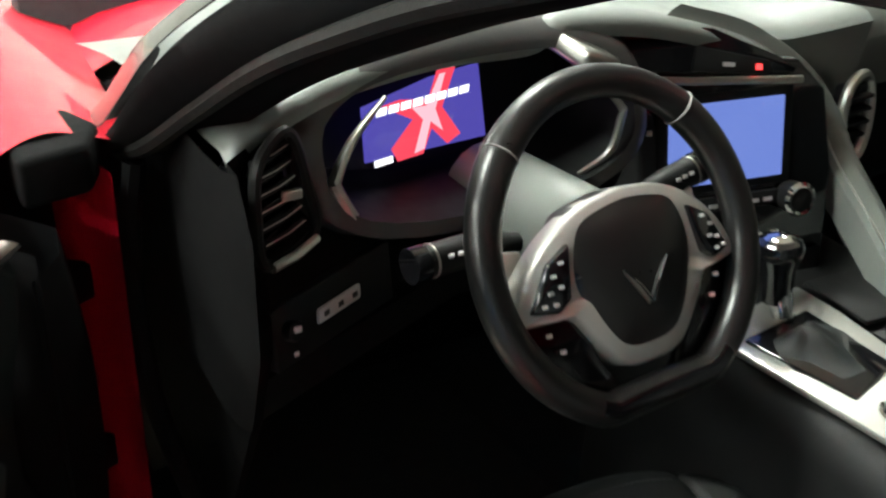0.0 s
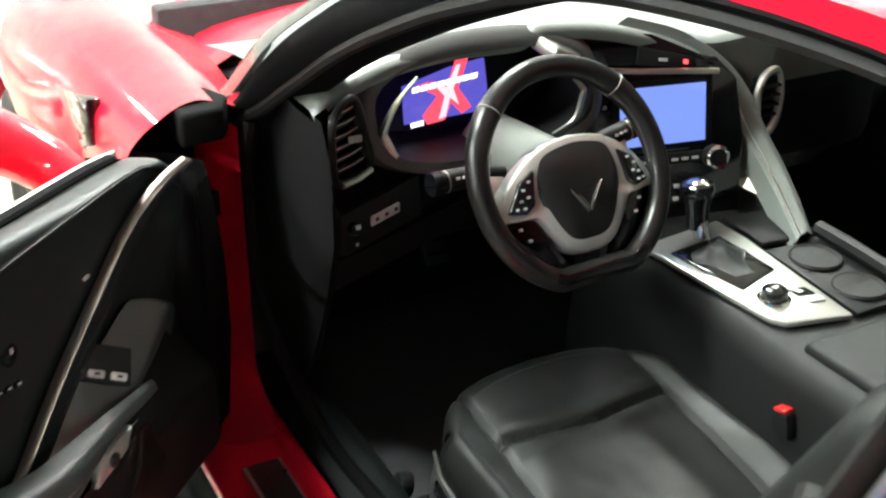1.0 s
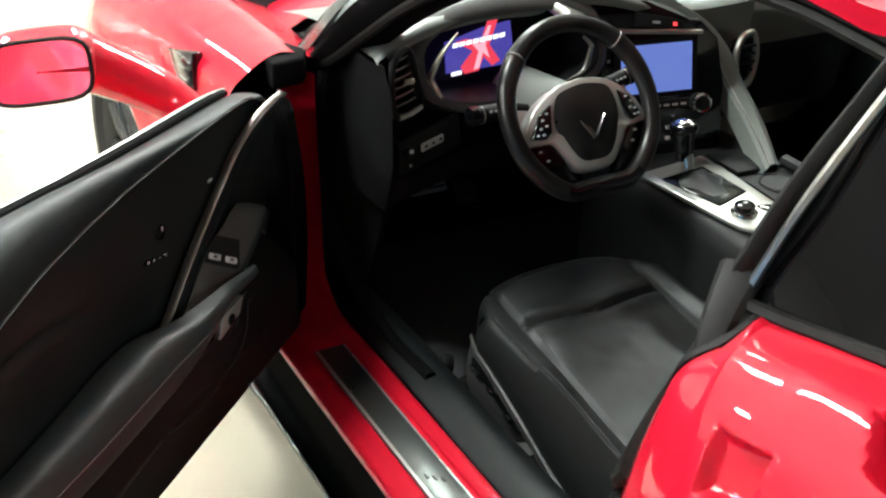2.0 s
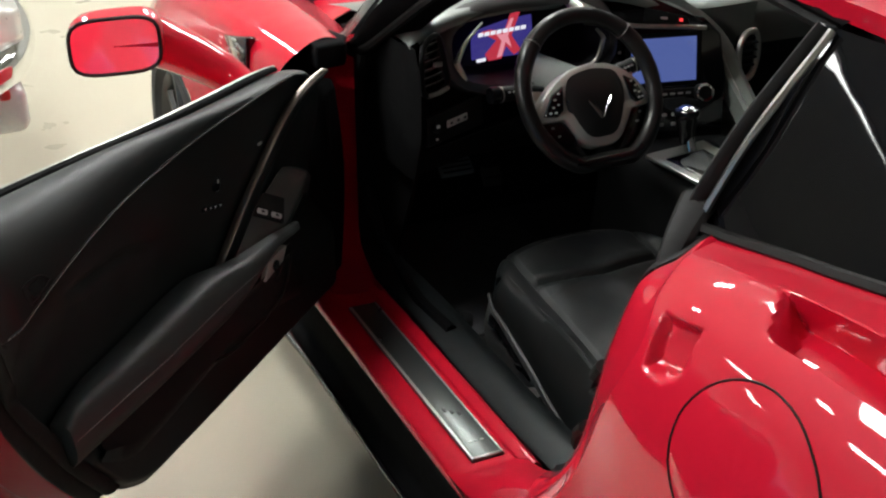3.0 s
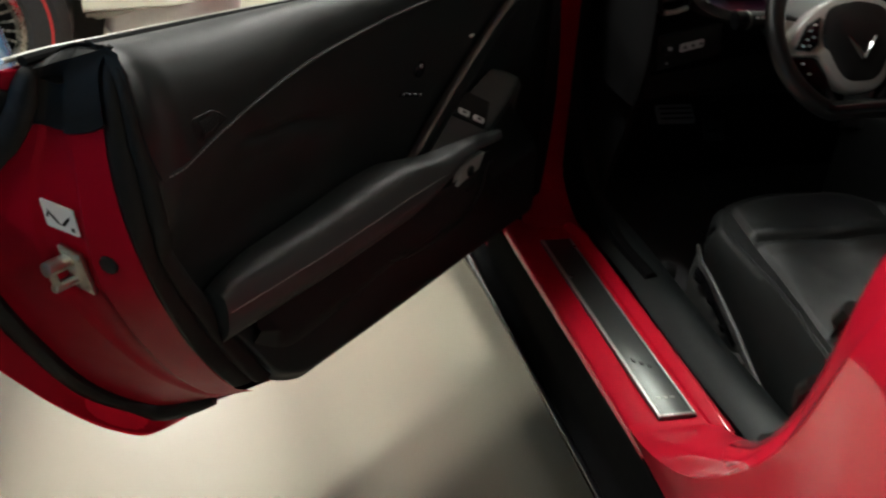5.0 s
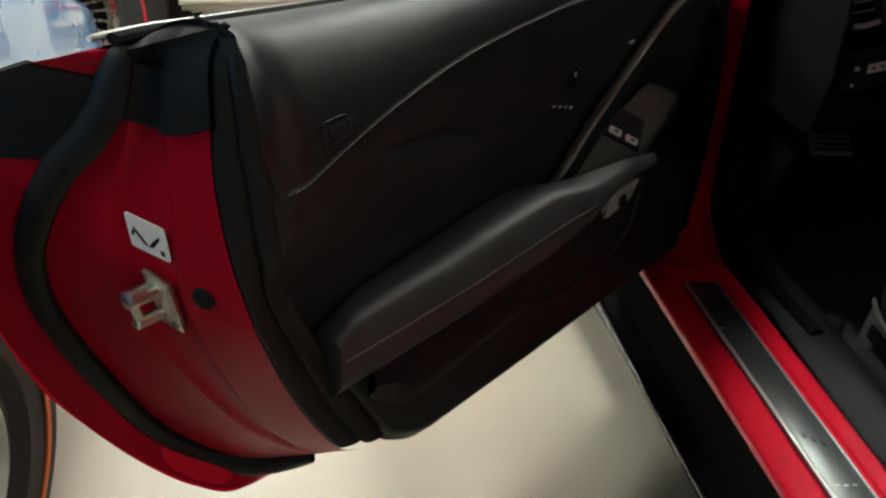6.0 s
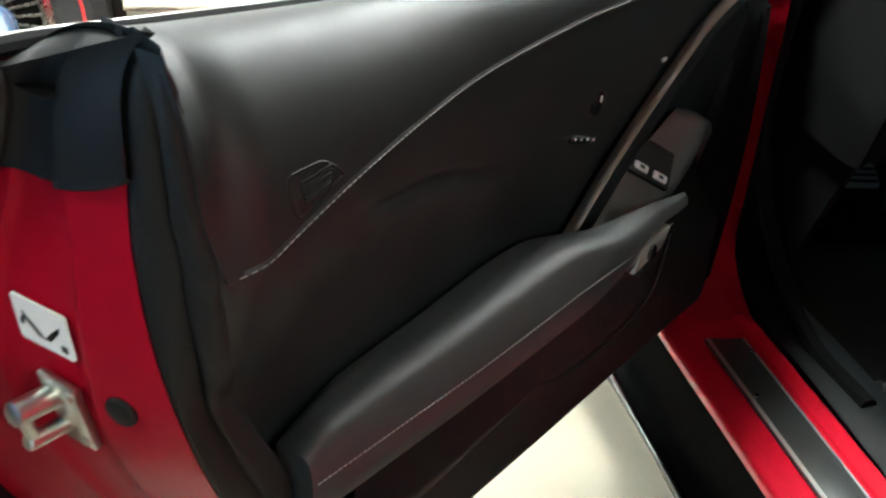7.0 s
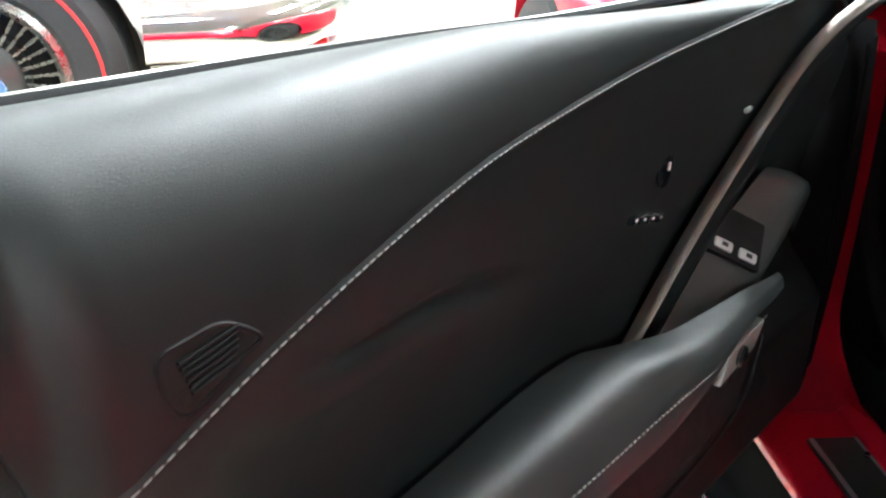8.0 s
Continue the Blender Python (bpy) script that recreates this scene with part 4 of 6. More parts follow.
# passenger side of the dash with its vent
pas = []
for x in np.linspace(0.20, 0.68, 16):
    f = (x - 0.20) / 0.48
    pas.append([Vector((x, y, z)) for y, z in ((0.62, 0.905), (0.46, 0.905 - 0.01 * f), (0.40, 0.885), (0.37, 0.84), (0.385, 0.76), (0.42, 0.68), (0.46, 0.60), (0.60, 0.45))])
part("passenger_dash", sheet([r[4:] for r in pas]), LEATHER, dash, "black passenger-side dash", 60)
# Same dash leather; its upper part takes the paler, lit colour.
part("passenger_top", sheet([r[:5] for r in pas]), LITLEATHER, dash, "", 60)
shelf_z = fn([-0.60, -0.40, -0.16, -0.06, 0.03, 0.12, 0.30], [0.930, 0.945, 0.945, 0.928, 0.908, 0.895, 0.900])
part("dash_shelf", sheet([[Vector((x, y, z)) for y, z in ((0.335, 0.78), (0.322, shelf_z(x) - 0.030), (0.318, shelf_z(x) - 0.010), (0.330, shelf_z(x)), (0.40, shelf_z(x) + 0.004), (0.52, shelf_z(x) * 0.5 + 0.448), (0.66, 0.880))] for x in np.linspace(-0.10, 0.26, 26)]), LITLEATHER, dash, "", 60)
pv = part("passenger_vent", tube(curve([(0.200, 0.282, 0.725), (0.193, 0.285, 0.780), (0.213, 0.295, 0.815), (0.248, 0.302, 0.820), (0.256, 0.295, 0.780), (0.243, 0.285, 0.735), (0.223, 0.280, 0.715)], 40, closed=True), 0.008, 8, closed=True, up=(0, 1, 0)), SATIN, dash, "vent ring on the passenger side")
part("vent_core", box((0.223, 0.302, 0.770), (0.05, 0.02, 0.09), 0.008), GLOSS, pv)
for k in range(4):
    part("slat", box((0.223, 0.288, 0.745 + 0.018 * k), (0.046, 0.012, 0.005), 0.001), PLASTIC, pv)

part("passenger_trim", sheet([[Vector((0.70 + 0.06 * math.sin(4 * z), y, z)) for z in np.linspace(0.25, 0.93, 12)] for y in np.linspace(-0.85, 0.80, 16)], thick=0.02), LEATHER, car, "black passenger door trim")

# ---- steering wheel ----
SC = Vector((-0.346, 0.070, 0.824))
TILT_W, YAW_W = radians(28.7), radians(4.3)
sw = Vector((math.cos(YAW_W), math.sin(YAW_W), 0))
back = Vector((math.sin(YAW_W), -math.cos(YAW_W), 0))
su = Vector((0, 0, math.cos(TILT_W))) - back * math.sin(TILT_W)
sn = back * math.cos(TILT_W) + Vector((0, 0, math.sin(TILT_W)))
on_rim = lambda a, b, c: SC + sw * a + su * b + sn * c
# the hub stands proud of the rim's plane
on_wheel = lambda a, b, c: on_rim(a, b, c + 0.024 * max(0.0, 1 - (a * a + b * b) / 0.0225))
# The column cover takes the paler, lit leather colour too.
col = part("steering_column", sheet([[Vector((-0.336 + 0.044 * (1 + 0.2 * k / 6) * math.cos(a), 0.105 + 0.22 * k / 6, 0.802 - 0.004 * k + 0.050 * math.sin(a) * (1 + 0.1 * k / 6))) for a in [2 * math.pi * j / 20 for j in range(20)]] for k in range(7)], closed=True), LITLEATHER, car, "dark column cover", 60)
for pts, nm in (([(-0.42, 0.135, 0.815), (-0.465, 0.135, 0.820), (-0.535, 0.13, 0.822)], "stalk"), ([(-0.28, 0.145, 0.818), (-0.24, 0.145, 0.828), (-0.185, 0.146, 0.841)], "stalk")):
    st = part(nm, tube(curve(pts, 14), [0.010 + 0.006 * min(1, k / 8) for k in range(15)], 12), PLASTIC, col, "black control stalk")
    a, b = Vector(pts[1]), Vector(pts[2])
    part("stalk_end", tube([mix3(a, b, 0.86), b + (b - a).normalized() * 0.006], 0.0172, 14), GLOSS, st)
    part("stalk_ring", tube([mix3(a, b, 0.74), mix3(a, b, 0.77)], 0.0168, 14), SATIN, st)
    for k in range(3):
        part("stalk_mark", box(mix3(a, b, 0.25 + 0.15 * k) + Vector((0, -0.014, 0.008)), (0.006, 0.002, 0.004), 0.0005), MARK, st)
RC = 0.155
ringp = []
for k in range(96):
    a = 2 * math.pi * k / 96 + math.pi / 2
    x, y = RC * math.cos(a), RC * math.sin(a)
    y = max(y, -0.141 - 0.006 * math.cos(a) ** 2)
    ringp.append((x, y))
rr = []
for k, (x, y) in enumerate(ringp):
    grip = 1 + 0.12 * math.exp(-((abs(x) - 0.12) / 0.03) ** 2) * (1 if y > 0 else 0.4)
    rr.append(0.0165 * grip)
wheel = part("steering_wheel", tube([on_rim(x, y, 0.0) for x, y in ringp], rr, 16, closed=True, up=sn, flat=0.95), GRIP, car, "flat-bottomed black leather steering wheel")
for a in (math.radians(45), math.radians(135)):
    p, d = (RC * math.cos(a), RC * math.sin(a)), (math.cos(a), math.sin(a))
    part("rim_seam", tube([on_rim(p[0] + d[0] * 0.0182 * math.cos(t), p[1] + d[1] * 0.0182 * math.cos(t), 0.0178 * math.sin(t)) for t in [2 * math.pi * j / 20 for j in range(20)]], 0.0012, 6, closed=True), THREAD, wheel)
part("rim_accent", tube([on_rim(x, y, 0.0105) for x, y in [ringp[k] for k in range(40, 58)]], 0.010, 8, up=sn, flat=0.6), GLOSS, wheel, "gloss insert at the wheel's foot")
HUB = curve([(-0.053, 0.030, 0), (-0.03, 0.040, 0), (0.0, 0.044, 0), (0.03, 0.040, 0), (0.053, 0.030, 0), (0.061, -0.010, 0), (0.050, -0.055, 0), (0.030, -0.087, 0), (0.0, -0.093, 0), (-0.030, -0.087, 0), (-0.050, -0.055, 0), (-0.061, -0.010, 0)], 72, closed=True)
hub_rows = []
for f, c in ((1.0, -0.04), (1.0, -0.016), (0.97, -0.009), (0.88, -0.005), (0.7, -0.002), (0.4, 0.0), (0.1, 0.0005)):
    hub_rows.append([on_wheel(p.x * f * 1.22, -0.026 + (p.y + 0.026) * f * 1.14, c) for p in HUB])
hub = part("airbag_cover", sheet(hub_rows, closed=True), GRIP, wheel, "black airbag cover", 60)
# emblem: two plain strokes in a V
for sgn, mt in ((-1, CHROME), (1, REDMARK)):
    part("emblem", prism([(sgn * 0.001, -0.050), (sgn * 0.010, -0.036), (sgn * 0.026, -0.020), (sgn * 0.025, -0.025), (sgn * 0.014, -0.043), (sgn * 0.004, -0.058)], on_wheel, -0.002, 0.003, 0.0006), SATIN if sgn < 0 else DARKMETAL, wheel, "small winged emblem")
    part("emblem_edge", tube([on_wheel(sgn * 0.001, -0.056, 0.003), on_wheel(sgn * 0.012, -0.038, 0.003), on_wheel(sgn * 0.027, -0.019, 0.003)], 0.0012, 6), CHROME, wheel)
# bright plate behind the hub and out to the spokes
HALF = [(0.0, 0.054), (0.045, 0.047), (0.085, 0.026), (0.115, -0.004), (0.133, -0.036), (0.128, -0.044), (0.098, -0.047), (0.078, -0.050), (0.062, -0.074), (0.040, -0.102), (0.020, -0.112), (0.0, -0.113)]
out = curve([(a, b, 0) for a, b in HALF], 44) + curve([(-a, b, 0) for a, b in HALF[::-1]], 44)[1:-1]
rows = []
for f, c in ((1.0, -0.030), (1.0, -0.010), (0.985, -0.005), (0.95, -0.003), (0.75, -0.006), (0.3, -0.010)):
    rows.append([on_wheel(p.x * f * 1.06, -0.02 + (p.y + 0.02) * f, c) for p in out])
part("spoke_frame", sheet(rows, closed=True), SPOKE, wheel, "satin silver spoke frame", 50)
for sgn in (-1, 1):
    pad = part("button_pad", prism([(sgn * 0.074, 0.019), (sgn * 0.100, 0.005), (sgn * 0.124, -0.034), (sgn * 0.097, -0.040), (sgn * 0.084, -0.030)], on_wheel, -0.012, 0.002, 0.003), GLOSS, wheel, "black pad of buttons")
    for k, (a, b) in enumerate(((0.088, 0.004), (0.098, -0.006), (0.093, -0.017), (0.104, -0.020), (0.101, -0.031), (0.112, -0.030))):
        part("button", box(on_wheel(sgn * a, b, 0.003), (0.0050, 0.0035, 0.0035), 0.0008, pose(0, 0, 0, -28.7)), BUTTON if k < 5 else MARK, pad)
    lo = part("lower_spoke", prism([(sgn * 0.070, -0.048), (sgn * 0.138, -0.042), (sgn * 0.146, -0.060), (sgn * 0.122, -0.100), (sgn * 0.070, -0.140), (sgn * 0.030, -0.135), (sgn * 0.055, -0.095)], on_wheel, -0.030, -0.012, 0.006), GLOSS, wheel, "gloss black lower spoke")
    for a, b in ((0.106, -0.058), (0.095, -0.076)):
        part("button", box(on_wheel(sgn * a, b, -0.010), (0.0055, 0.0038, 0.004), 0.0008, pose(0, 0, 0, -28.7)), MARK, lo)
    part("paddle", prism([(sgn * 0.095, 0.02), (sgn * 0.138, 0.03), (sgn * 0.136, -0.03), (sgn * 0.095, -0.03)], on_wheel, -0.045, -0.040, 0.003), SATIN, wheel)

# ---- centre console ----
cons = []
for y in np.linspace(-0.60, 0.30, 22):
    f = (y + 0.60) / 0.90
    z = min(0.597 + 0.020 * max(0, y + 0.15) / 0.30, 0.622)
    xl = -0.135 - 0.015 * max(0, y) / 0.3
    cons.append([Vector((xl - 0.035, y, 0.25)), Vector((xl - 0.025, y, 0.42)), Vector((xl - 0.012, y, z - 0.04)), Vector((xl, y, z - 0.010)), Vector((xl + 0.015, y, z)), Vector((0.0, y, z)), Vector((0.16, y, z)), Vector((0.185, y, z - 0.01)), Vector((0.20, y, z - 0.05)), Vector((0.22, y, 0.25))])
console = part("centre_console", sheet(cons), PLASTIC, car, "black leather centre console", 50)


def on_con(a, b, c):
    """Console top: a to the right, b ahead, c up."""
    return Vector((a, b, 0.600 + 0.020 * max(0, b + 0.15) / 0.30 + c))


cp = part("console_plate", prism([(-0.148, 0.145), (-0.128, 0.150), (0.022, 0.165), (0.028, 0.10), (0.020, -0.152), (-0.088, -0.128), (-0.105, -0.105)], on_con, 0.0, 0.010, 0.004), PLATE, console, "pale satin metal console plate")
boot = part("shifter_surround", prism([(-0.122, 0.105), (-0.012, 0.118), (-0.002, -0.005), (-0.088, -0.030)], on_con, 0.008, 0.0135, 0.003), GLOSS, cp, "black shifter surround")
part("boot", sheet([[on_con(-0.058 + (0.048 - 0.036 * k / 5) * math.cos(t) * (1 if k else 1.1), 0.05 + 0.02 * k / 5 + (0.052 - 0.040 * k / 5) * math.sin(t), 0.012 + 0.018 * (k / 5) ** 1.5 + 0.003 * math.sin(3 * t)) for t in [2 * math.pi * j / 24 for j in range(24)]] for k in range(6)], closed=True), LEATHER, cp, "soft leather boot", 60)
part("shift_stem", tube([on_con(-0.045, 0.122, 0.012), on_con(-0.047, 0.132, 0.045)], 0.014, 14), CHROME, cp)
part("shift_knob", lathe([(0.0, -0.045), (0.017, -0.042), (0.019, -0.02), (0.021, 0.0), (0.027, 0.015), (0.029, 0.026), (0.026, 0.034), (0.015, 0.039), (0.0, 0.040)], on_con(-0.049, 0.138, 0.068), (-0.04, 0.10, 1), 28), GLOSS, cp, "black shift knob with chrome cap")
part("knob_cap", lathe([(0.0, 0.0425), (0.012, 0.0415), (0.018, 0.038)], on_con(-0.049, 0.138, 0.068), (-0.04, 0.10, 1), 24), CHROME, cp)
dr = part("drive_dial", lathe([(0.0, 0.022), (0.015, 0.021), (0.0195, 0.017), (0.0205, 0.0)], on_con(-0.063, -0.070, 0.010), (0, 0, 1), 30), GLOSS, cp, "black rotary mode dial")
part("dial_ring", lathe([(0.0205, 0.0), (0.026, 0.0), (0.025, 0.005), (0.0215, 0.006)], on_con(-0.063, -0.070, 0.009), (0, 0, 1), 30), CHROME, dr)
part("dial_mark", box(on_con(-0.063, -0.070, 0.0325), (0.010, 0.004, 0.001), 0.0003), BUTTON, dr)
part("console_switch", prism([(-0.024, -0.058), (0.004, -0.064), (0.006, -0.086), (-0.022, -0.080)], on_con, 0.009, 0.013, 0.002), GLOSS, cp, "dark slot switch")
part("console_switch", prism([(-0.020, -0.086), (0.006, -0.092), (0.008, -0.108), (-0.018, -0.102)], on_con, 0.009, 0.014, 0.002), BUTTON, cp)
part("tray", prism([(0.035, 0.17), (0.145, 0.16), (0.150, 0.06), (0.040, 0.07)], on_con, 0.001, 0.010, 0.004), PLASTIC, console, "small black tray")
cup = part("cup_tray", prism([(0.032, 0.055), (0.155, 0.045), (0.150, -0.15), (0.030, -0.15)], on_con, 0.001, 0.008, 0.003), PLASTIC, console, "gloss black cup holder tray")
for b in (0.0, -0.095):
    part("cup_holder", lathe([(0.036, 0.002), (0.041, 0.006), (0.044, 0.003)], on_con(0.088, b, 0.006), (0, 0, 1), 28), RUBBER, cup)
    part("cup_well", disc(on_con(0.088, b, 0.0065), (0, 0, 1), 0.036, 0.004, 0.0, 28), RUBBER, cup)
part("console_rail", tube(curve([(0.150, 0.06, 0.632), (0.150, -0.04, 0.628), (0.145, -0.16, 0.622)], 12), 0.014, 8), PLASTIC, console, "raised console edge")
part("armrest_lid", box((0.02, -0.385, 0.596), (0.25, 0.42, 0.03), 0.012, seg=4), PLASTIC, console, "black padded armrest lid")
bk = part("seat_belt_buckle", box((-0.160, -0.217, 0.513), (0.022, 0.032, 0.040), 0.006, pose(0, 0, 0, -15)), PLASTIC, car, "black seat belt buckle with red button")
part("release_button", box((-0.160, -0.212, 0.535), (0.018, 0.024, 0.006), 0.002, pose(0, 0, 0, -15)), REDMARK, bk, "red release button")


# ---- seats ----
def seat(cx):
    """A sports seat with bolsters, seams and a plastic side; cx is its middle."""
    HW = 0.218
    level = lambda y: 0.463 + 0.16 * y
    edge = fn([-0.47, -0.30, -0.12, 0.0, 0.10], [0.285, 0.300, 0.365, 0.405, 0.420])

    def front(x):
        a = min(1.0, abs(x) / HW)
        return 0.150 - 0.025 * a * a - 0.105 * a ** 6

    def height(x, y):
        """Top of the cushion at x from its middle."""
        q = abs(x)
        z = level(y) + 0.010 * (1 - (q / 0.16) ** 2 if q < 0.16 else 0)
        lift = 0.006 + 0.030 * step((0.04 - y) / 0.30)
        z += lift * math.sin(math.pi * min(1.0, max(0.0, (q - 0.150) / 0.085)) * 0.62)
        z -= 0.011 * math.exp(-((q - 0.151) / 0.0045) ** 2)
        cross = y + 0.030 - 0.140 * x
        if q < 0.153:
            z -= 0.013 * math.exp(-(cross / 0.0055) ** 2)
            z += 0.004 * math.exp(-((abs(cross) - 0.022) / 0.016) ** 2)
        z += 0.0022 * noise.noise((x * 11 + cx, y * 14, 0.3)) + 0.0010 * noise.noise((x * 34, y * 30 + cx, 2.0))
        return z

    # across: half of the top, then the bolster rolling over to its lower edge
    across = [0.2018 * math.sin(math.pi / 2 * k / 44) if k < 30 else 0.146 + 0.0036 * (k - 29) for k in range(46)]
    over = [(0.210, 0.10), (0.217, 0.25), (0.222, 0.42), (0.226, 0.60), (0.228, 0.80), (0.226, 1.0)]
    rows = []
    for j in range(121):
        f = 1 - (1 - j / 120) ** 1.25
        row = []
        for x in across:
            y = -0.47 + (front(x) + 0.47) * f
            drop = 0.045 * (1 - math.sqrt(max(0.0, 1 - (max(0.0, f - 0.91) / 0.09) ** 2)))
            row.append(Vector((x, y, height(x, y) - drop)))
        last = row[-1]
        y = last.y
        for x, t in over:
            z1 = min(edge(y), last.z - 0.03)
            row.append(Vector((x - 0.018 * max(0.0, f - 0.93) / 0.07, y, last.z + (z1 - last.z) * t)))
        rows.append([Vector((cx - p.x, p.y, p.z)) for p in row[::-1]] + [Vector((cx + p.x, p.y, p.z)) for p in row[1:]])
    last = rows[-1]
    for dy, dz in ((0.004, 0.018), (0.002, 0.045), (-0.010, 0.080), (-0.030, 0.110)):
        rows.append([Vector((p.x, p.y + dy, max(0.30, p.z - dz))) for p in last])
    s = part("seat", sheet(rows), SEAT, car, "black leather sports seat with raised bolsters", 70)
    sew = bmesh.new()
    lines = []
    for off in (0.011, -0.011):
        lines.append([Vector((cx + x, -0.030 + 0.140 * x + off, height(x, -0.030 + 0.140 * x + off) + 0.0008)) for x in np.linspace(-0.142, 0.142, 121)])
    for sg in (-1, 1):
        for q in (0.143, 0.159, 0.192):
            lines.append([Vector((cx + sg * q, y, height(q, y) + 0.0008)) for y in np.linspace(-0.40, front(q) - 0.06, 151)])
    lines.append([Vector((cx + x, front(x) - 0.046, height(x, front(x) - 0.046) + 0.0008)) for x in np.linspace(-0.135, 0.135, 121)])
    for ln in lines:
        for k in range(0, len(ln) - 2, 3):
            tube([ln[k], ln[k + 2]], 0.0009, 4, bm=sew)
    tagged(part("stitching", sew, DARKTHREAD, s, "dark double stitching"), kind="stuff")
    # backrest, leaning back
    rows = []
    for j in range(25):
        f = j / 24
        c = Vector((cx, -0.44 - 0.30 * f, 0.42 + 0.62 * f))
        w = 0.235 - 0.06 * f ** 2 + 0.02 * math.sin(math.pi * f)
        if f > 0.8:
            w *= 1 - 0.45 * (f - 0.8) / 0.2
        rows.append([c + Vector((w * math.cos(t), 0, 0)) + Vector((0, 0.9, 0.42)) * (0.06 * math.sin(t) + (0.05 * max(0, abs(math.cos(t)) - 0.55) if math.sin(t) > 0 else 0)) for t in [2 * math.pi * k / 32 for k in range(32)]])
    part("backrest", sheet(rows, closed=True), SEAT, s, "black leather seat back", 60)
    for sg in (-1, 1):
        strip = [Vector((cx + sg * (0.229 - 0.02 * max(0.0, y - 0.02) / 0.06), y, edge(y) - 0.007)) for y in np.linspace(-0.42, 0.075, 30)]
        part("seat_strip", tube(strip, [0.010 - 0.004 * max(0.0, k - 20) / 9 for k in range(30)], 8, flat=0.55, up=(1, 0, 0)), SEATSIDE, s, "grey plastic strip under the bolster")
    rows = []
    for y in np.linspace(-0.20, 0.075, 16):
        hi, lo = edge(y) - 0.018, 0.275 + 0.05 * max(0.0, -0.10 - y) / 0.1
        rows.append([Vector((cx - 0.210 - 0.010 * math.sin(math.pi * t), y, lo + (hi - lo) * t)) for t in np.linspace(0, 1, 7)])
    sd = part("seat_side", sheet(rows, thick=0.010), SEATSIDE, s, "grey plastic seat side with buttons")
    part("button_recess", tube([Vector((cx - 0.220, y, edge(y) - 0.040)) for y in np.linspace(-0.13, 0.05, 10)], [0.008 + 0.006 * math.sin(math.pi * k / 9) for k in range(10)], 8, flat=0.5, up=(1, 0, 0)), GLOSS, sd, "black recess of the seat buttons")
    for y in (0.025, -0.035, -0.095):
        z = edge(y) - 0.040
        part("seat_button", box((cx - 0.228, y, z), (0.010, 0.030 if y > 0 else 0.020, 0.013), 0.004), GLOSS, sd)
        # A tiny chrome block stands in for the glint on each button.
        part("button_glint", box((cx - 0.234, y + 0.004, z + 0.003), (0.003, 0.008, 0.004), 0.001), CHROME, sd)
    part("seat_rail", box((cx - 0.19, -0.12, 0.268), (0.03, 0.50, 0.02), 0.004), DARKMETAL, s)
    part("recline_knob", disc((cx - 0.243, 0.115, 0.335), (-1, 0.2, 0.2), 0.020, 0.024, 0.006, 20), PLASTIC, s)
    return s


seat(-0.352)
seat(0.36)

# ---- driver's door, open; u runs back along it, n towards the cabin ----
S2 = math.sqrt(0.5)
on_door = lambda u, n, z: Vector((-S2 * u + S2 * n, -S2 * u - S2 * n, z))
DU = on_door(1, 0, 0)
DN = on_door(0, 1, 0)
ztop = fn([0.36, 0.40, 0.44, 0.47, 0.55, 0.72, 0.90, 1.09, 1.24, 1.36, 1.47], [0.79, 0.83, 0.87, 0.893, 0.903, 0.911, 0.921, 0.937, 0.948, 0.956, 0.964])
zbot = fn([0.36, 0.375, 0.40, 0.44, 0.68, 0.96, 1.10, 1.170, 1.245, 1.338, 1.385, 1.420, 1.430, 1.443, 1.452, 1.460, 1.468, 1.475], [0.70, 0.52, 0.44, 0.402, 0.398, 0.395, 0.395, 0.42, 0.505, 0.648, 0.725, 0.80, 0.84, 0.88, 0.915, 0.94, 0.965, 0.985])
zseam = fn([0.36, 0.44, 0.48, 0.53, 0.62, 0.80, 0.93, 1.03, 1.11, 1.18, 1.25, 1.306, 1.35, 1.39, 1.427, 1.50], [0.77, 0.85, 0.884, 0.900, 0.903, 0.902, 0.900, 0.8985, 0.897, 0.892, 0.886, 0.877, 0.865, 0.853, 0.840, 0.812])
zstitch = lambda u: sum(zseam(u + d * step((u - 0.55) / 0.2)) for d in (-0.06, -0.04, -0.02, 0.0, 0.02, 0.04, 0.06)) / 7
nstitch = fn([0.36, 0.60, 0.85, 1.10, 1.30, 1.46], [-0.785, -0.782, -0.776, -0.752, -0.721, -0.706])
zcrease = fn([0.95, 1.00, 1.07, 1.10, 1.16, 1.22, 1.31, 1.38], [0.755, 0.769, 0.789, 0.799, 0.811, 0.820, 0.846, 0.86])


deep = fn([0.36, 0.85, 1.00, 1.15, 1.30, 1.42], [0.030, 0.030, 0.046, 0.062, 0.072, 0.050])


def panel_n(u, z):
    """Depth of the door trim at (u, z)."""
    n = nstitch(u)
    below = zstitch(u) - z
    n -= 0.006 * step(below / 0.006) * step((u - 0.42) / 0.06)
    n -= 0.004 * math.exp(-(below / 0.005) ** 2)
    n -= deep(u) * step(below / max(0.05, zstitch(u) - 0.66))
    cr = zcrease(u) - z
    n -= 0.006 * math.exp(-(cr / 0.006) ** 2) * step((u - 0.97) / 0.10) * step((1.30 - u) / 0.08)
    n += 0.006 * step(cr / 0.03) * math.exp(-max(0, cr - 0.03) / 0.06) * step((u - 0.97) / 0.12) * step((1.34 - u) / 0.10) * step(cr / 0.01)
    n -= 0.02 * step((u - 1.40) / 0.05)
    low = step((0.62 - z) / 0.08)
    return n * (1 - low) - 0.762 * low


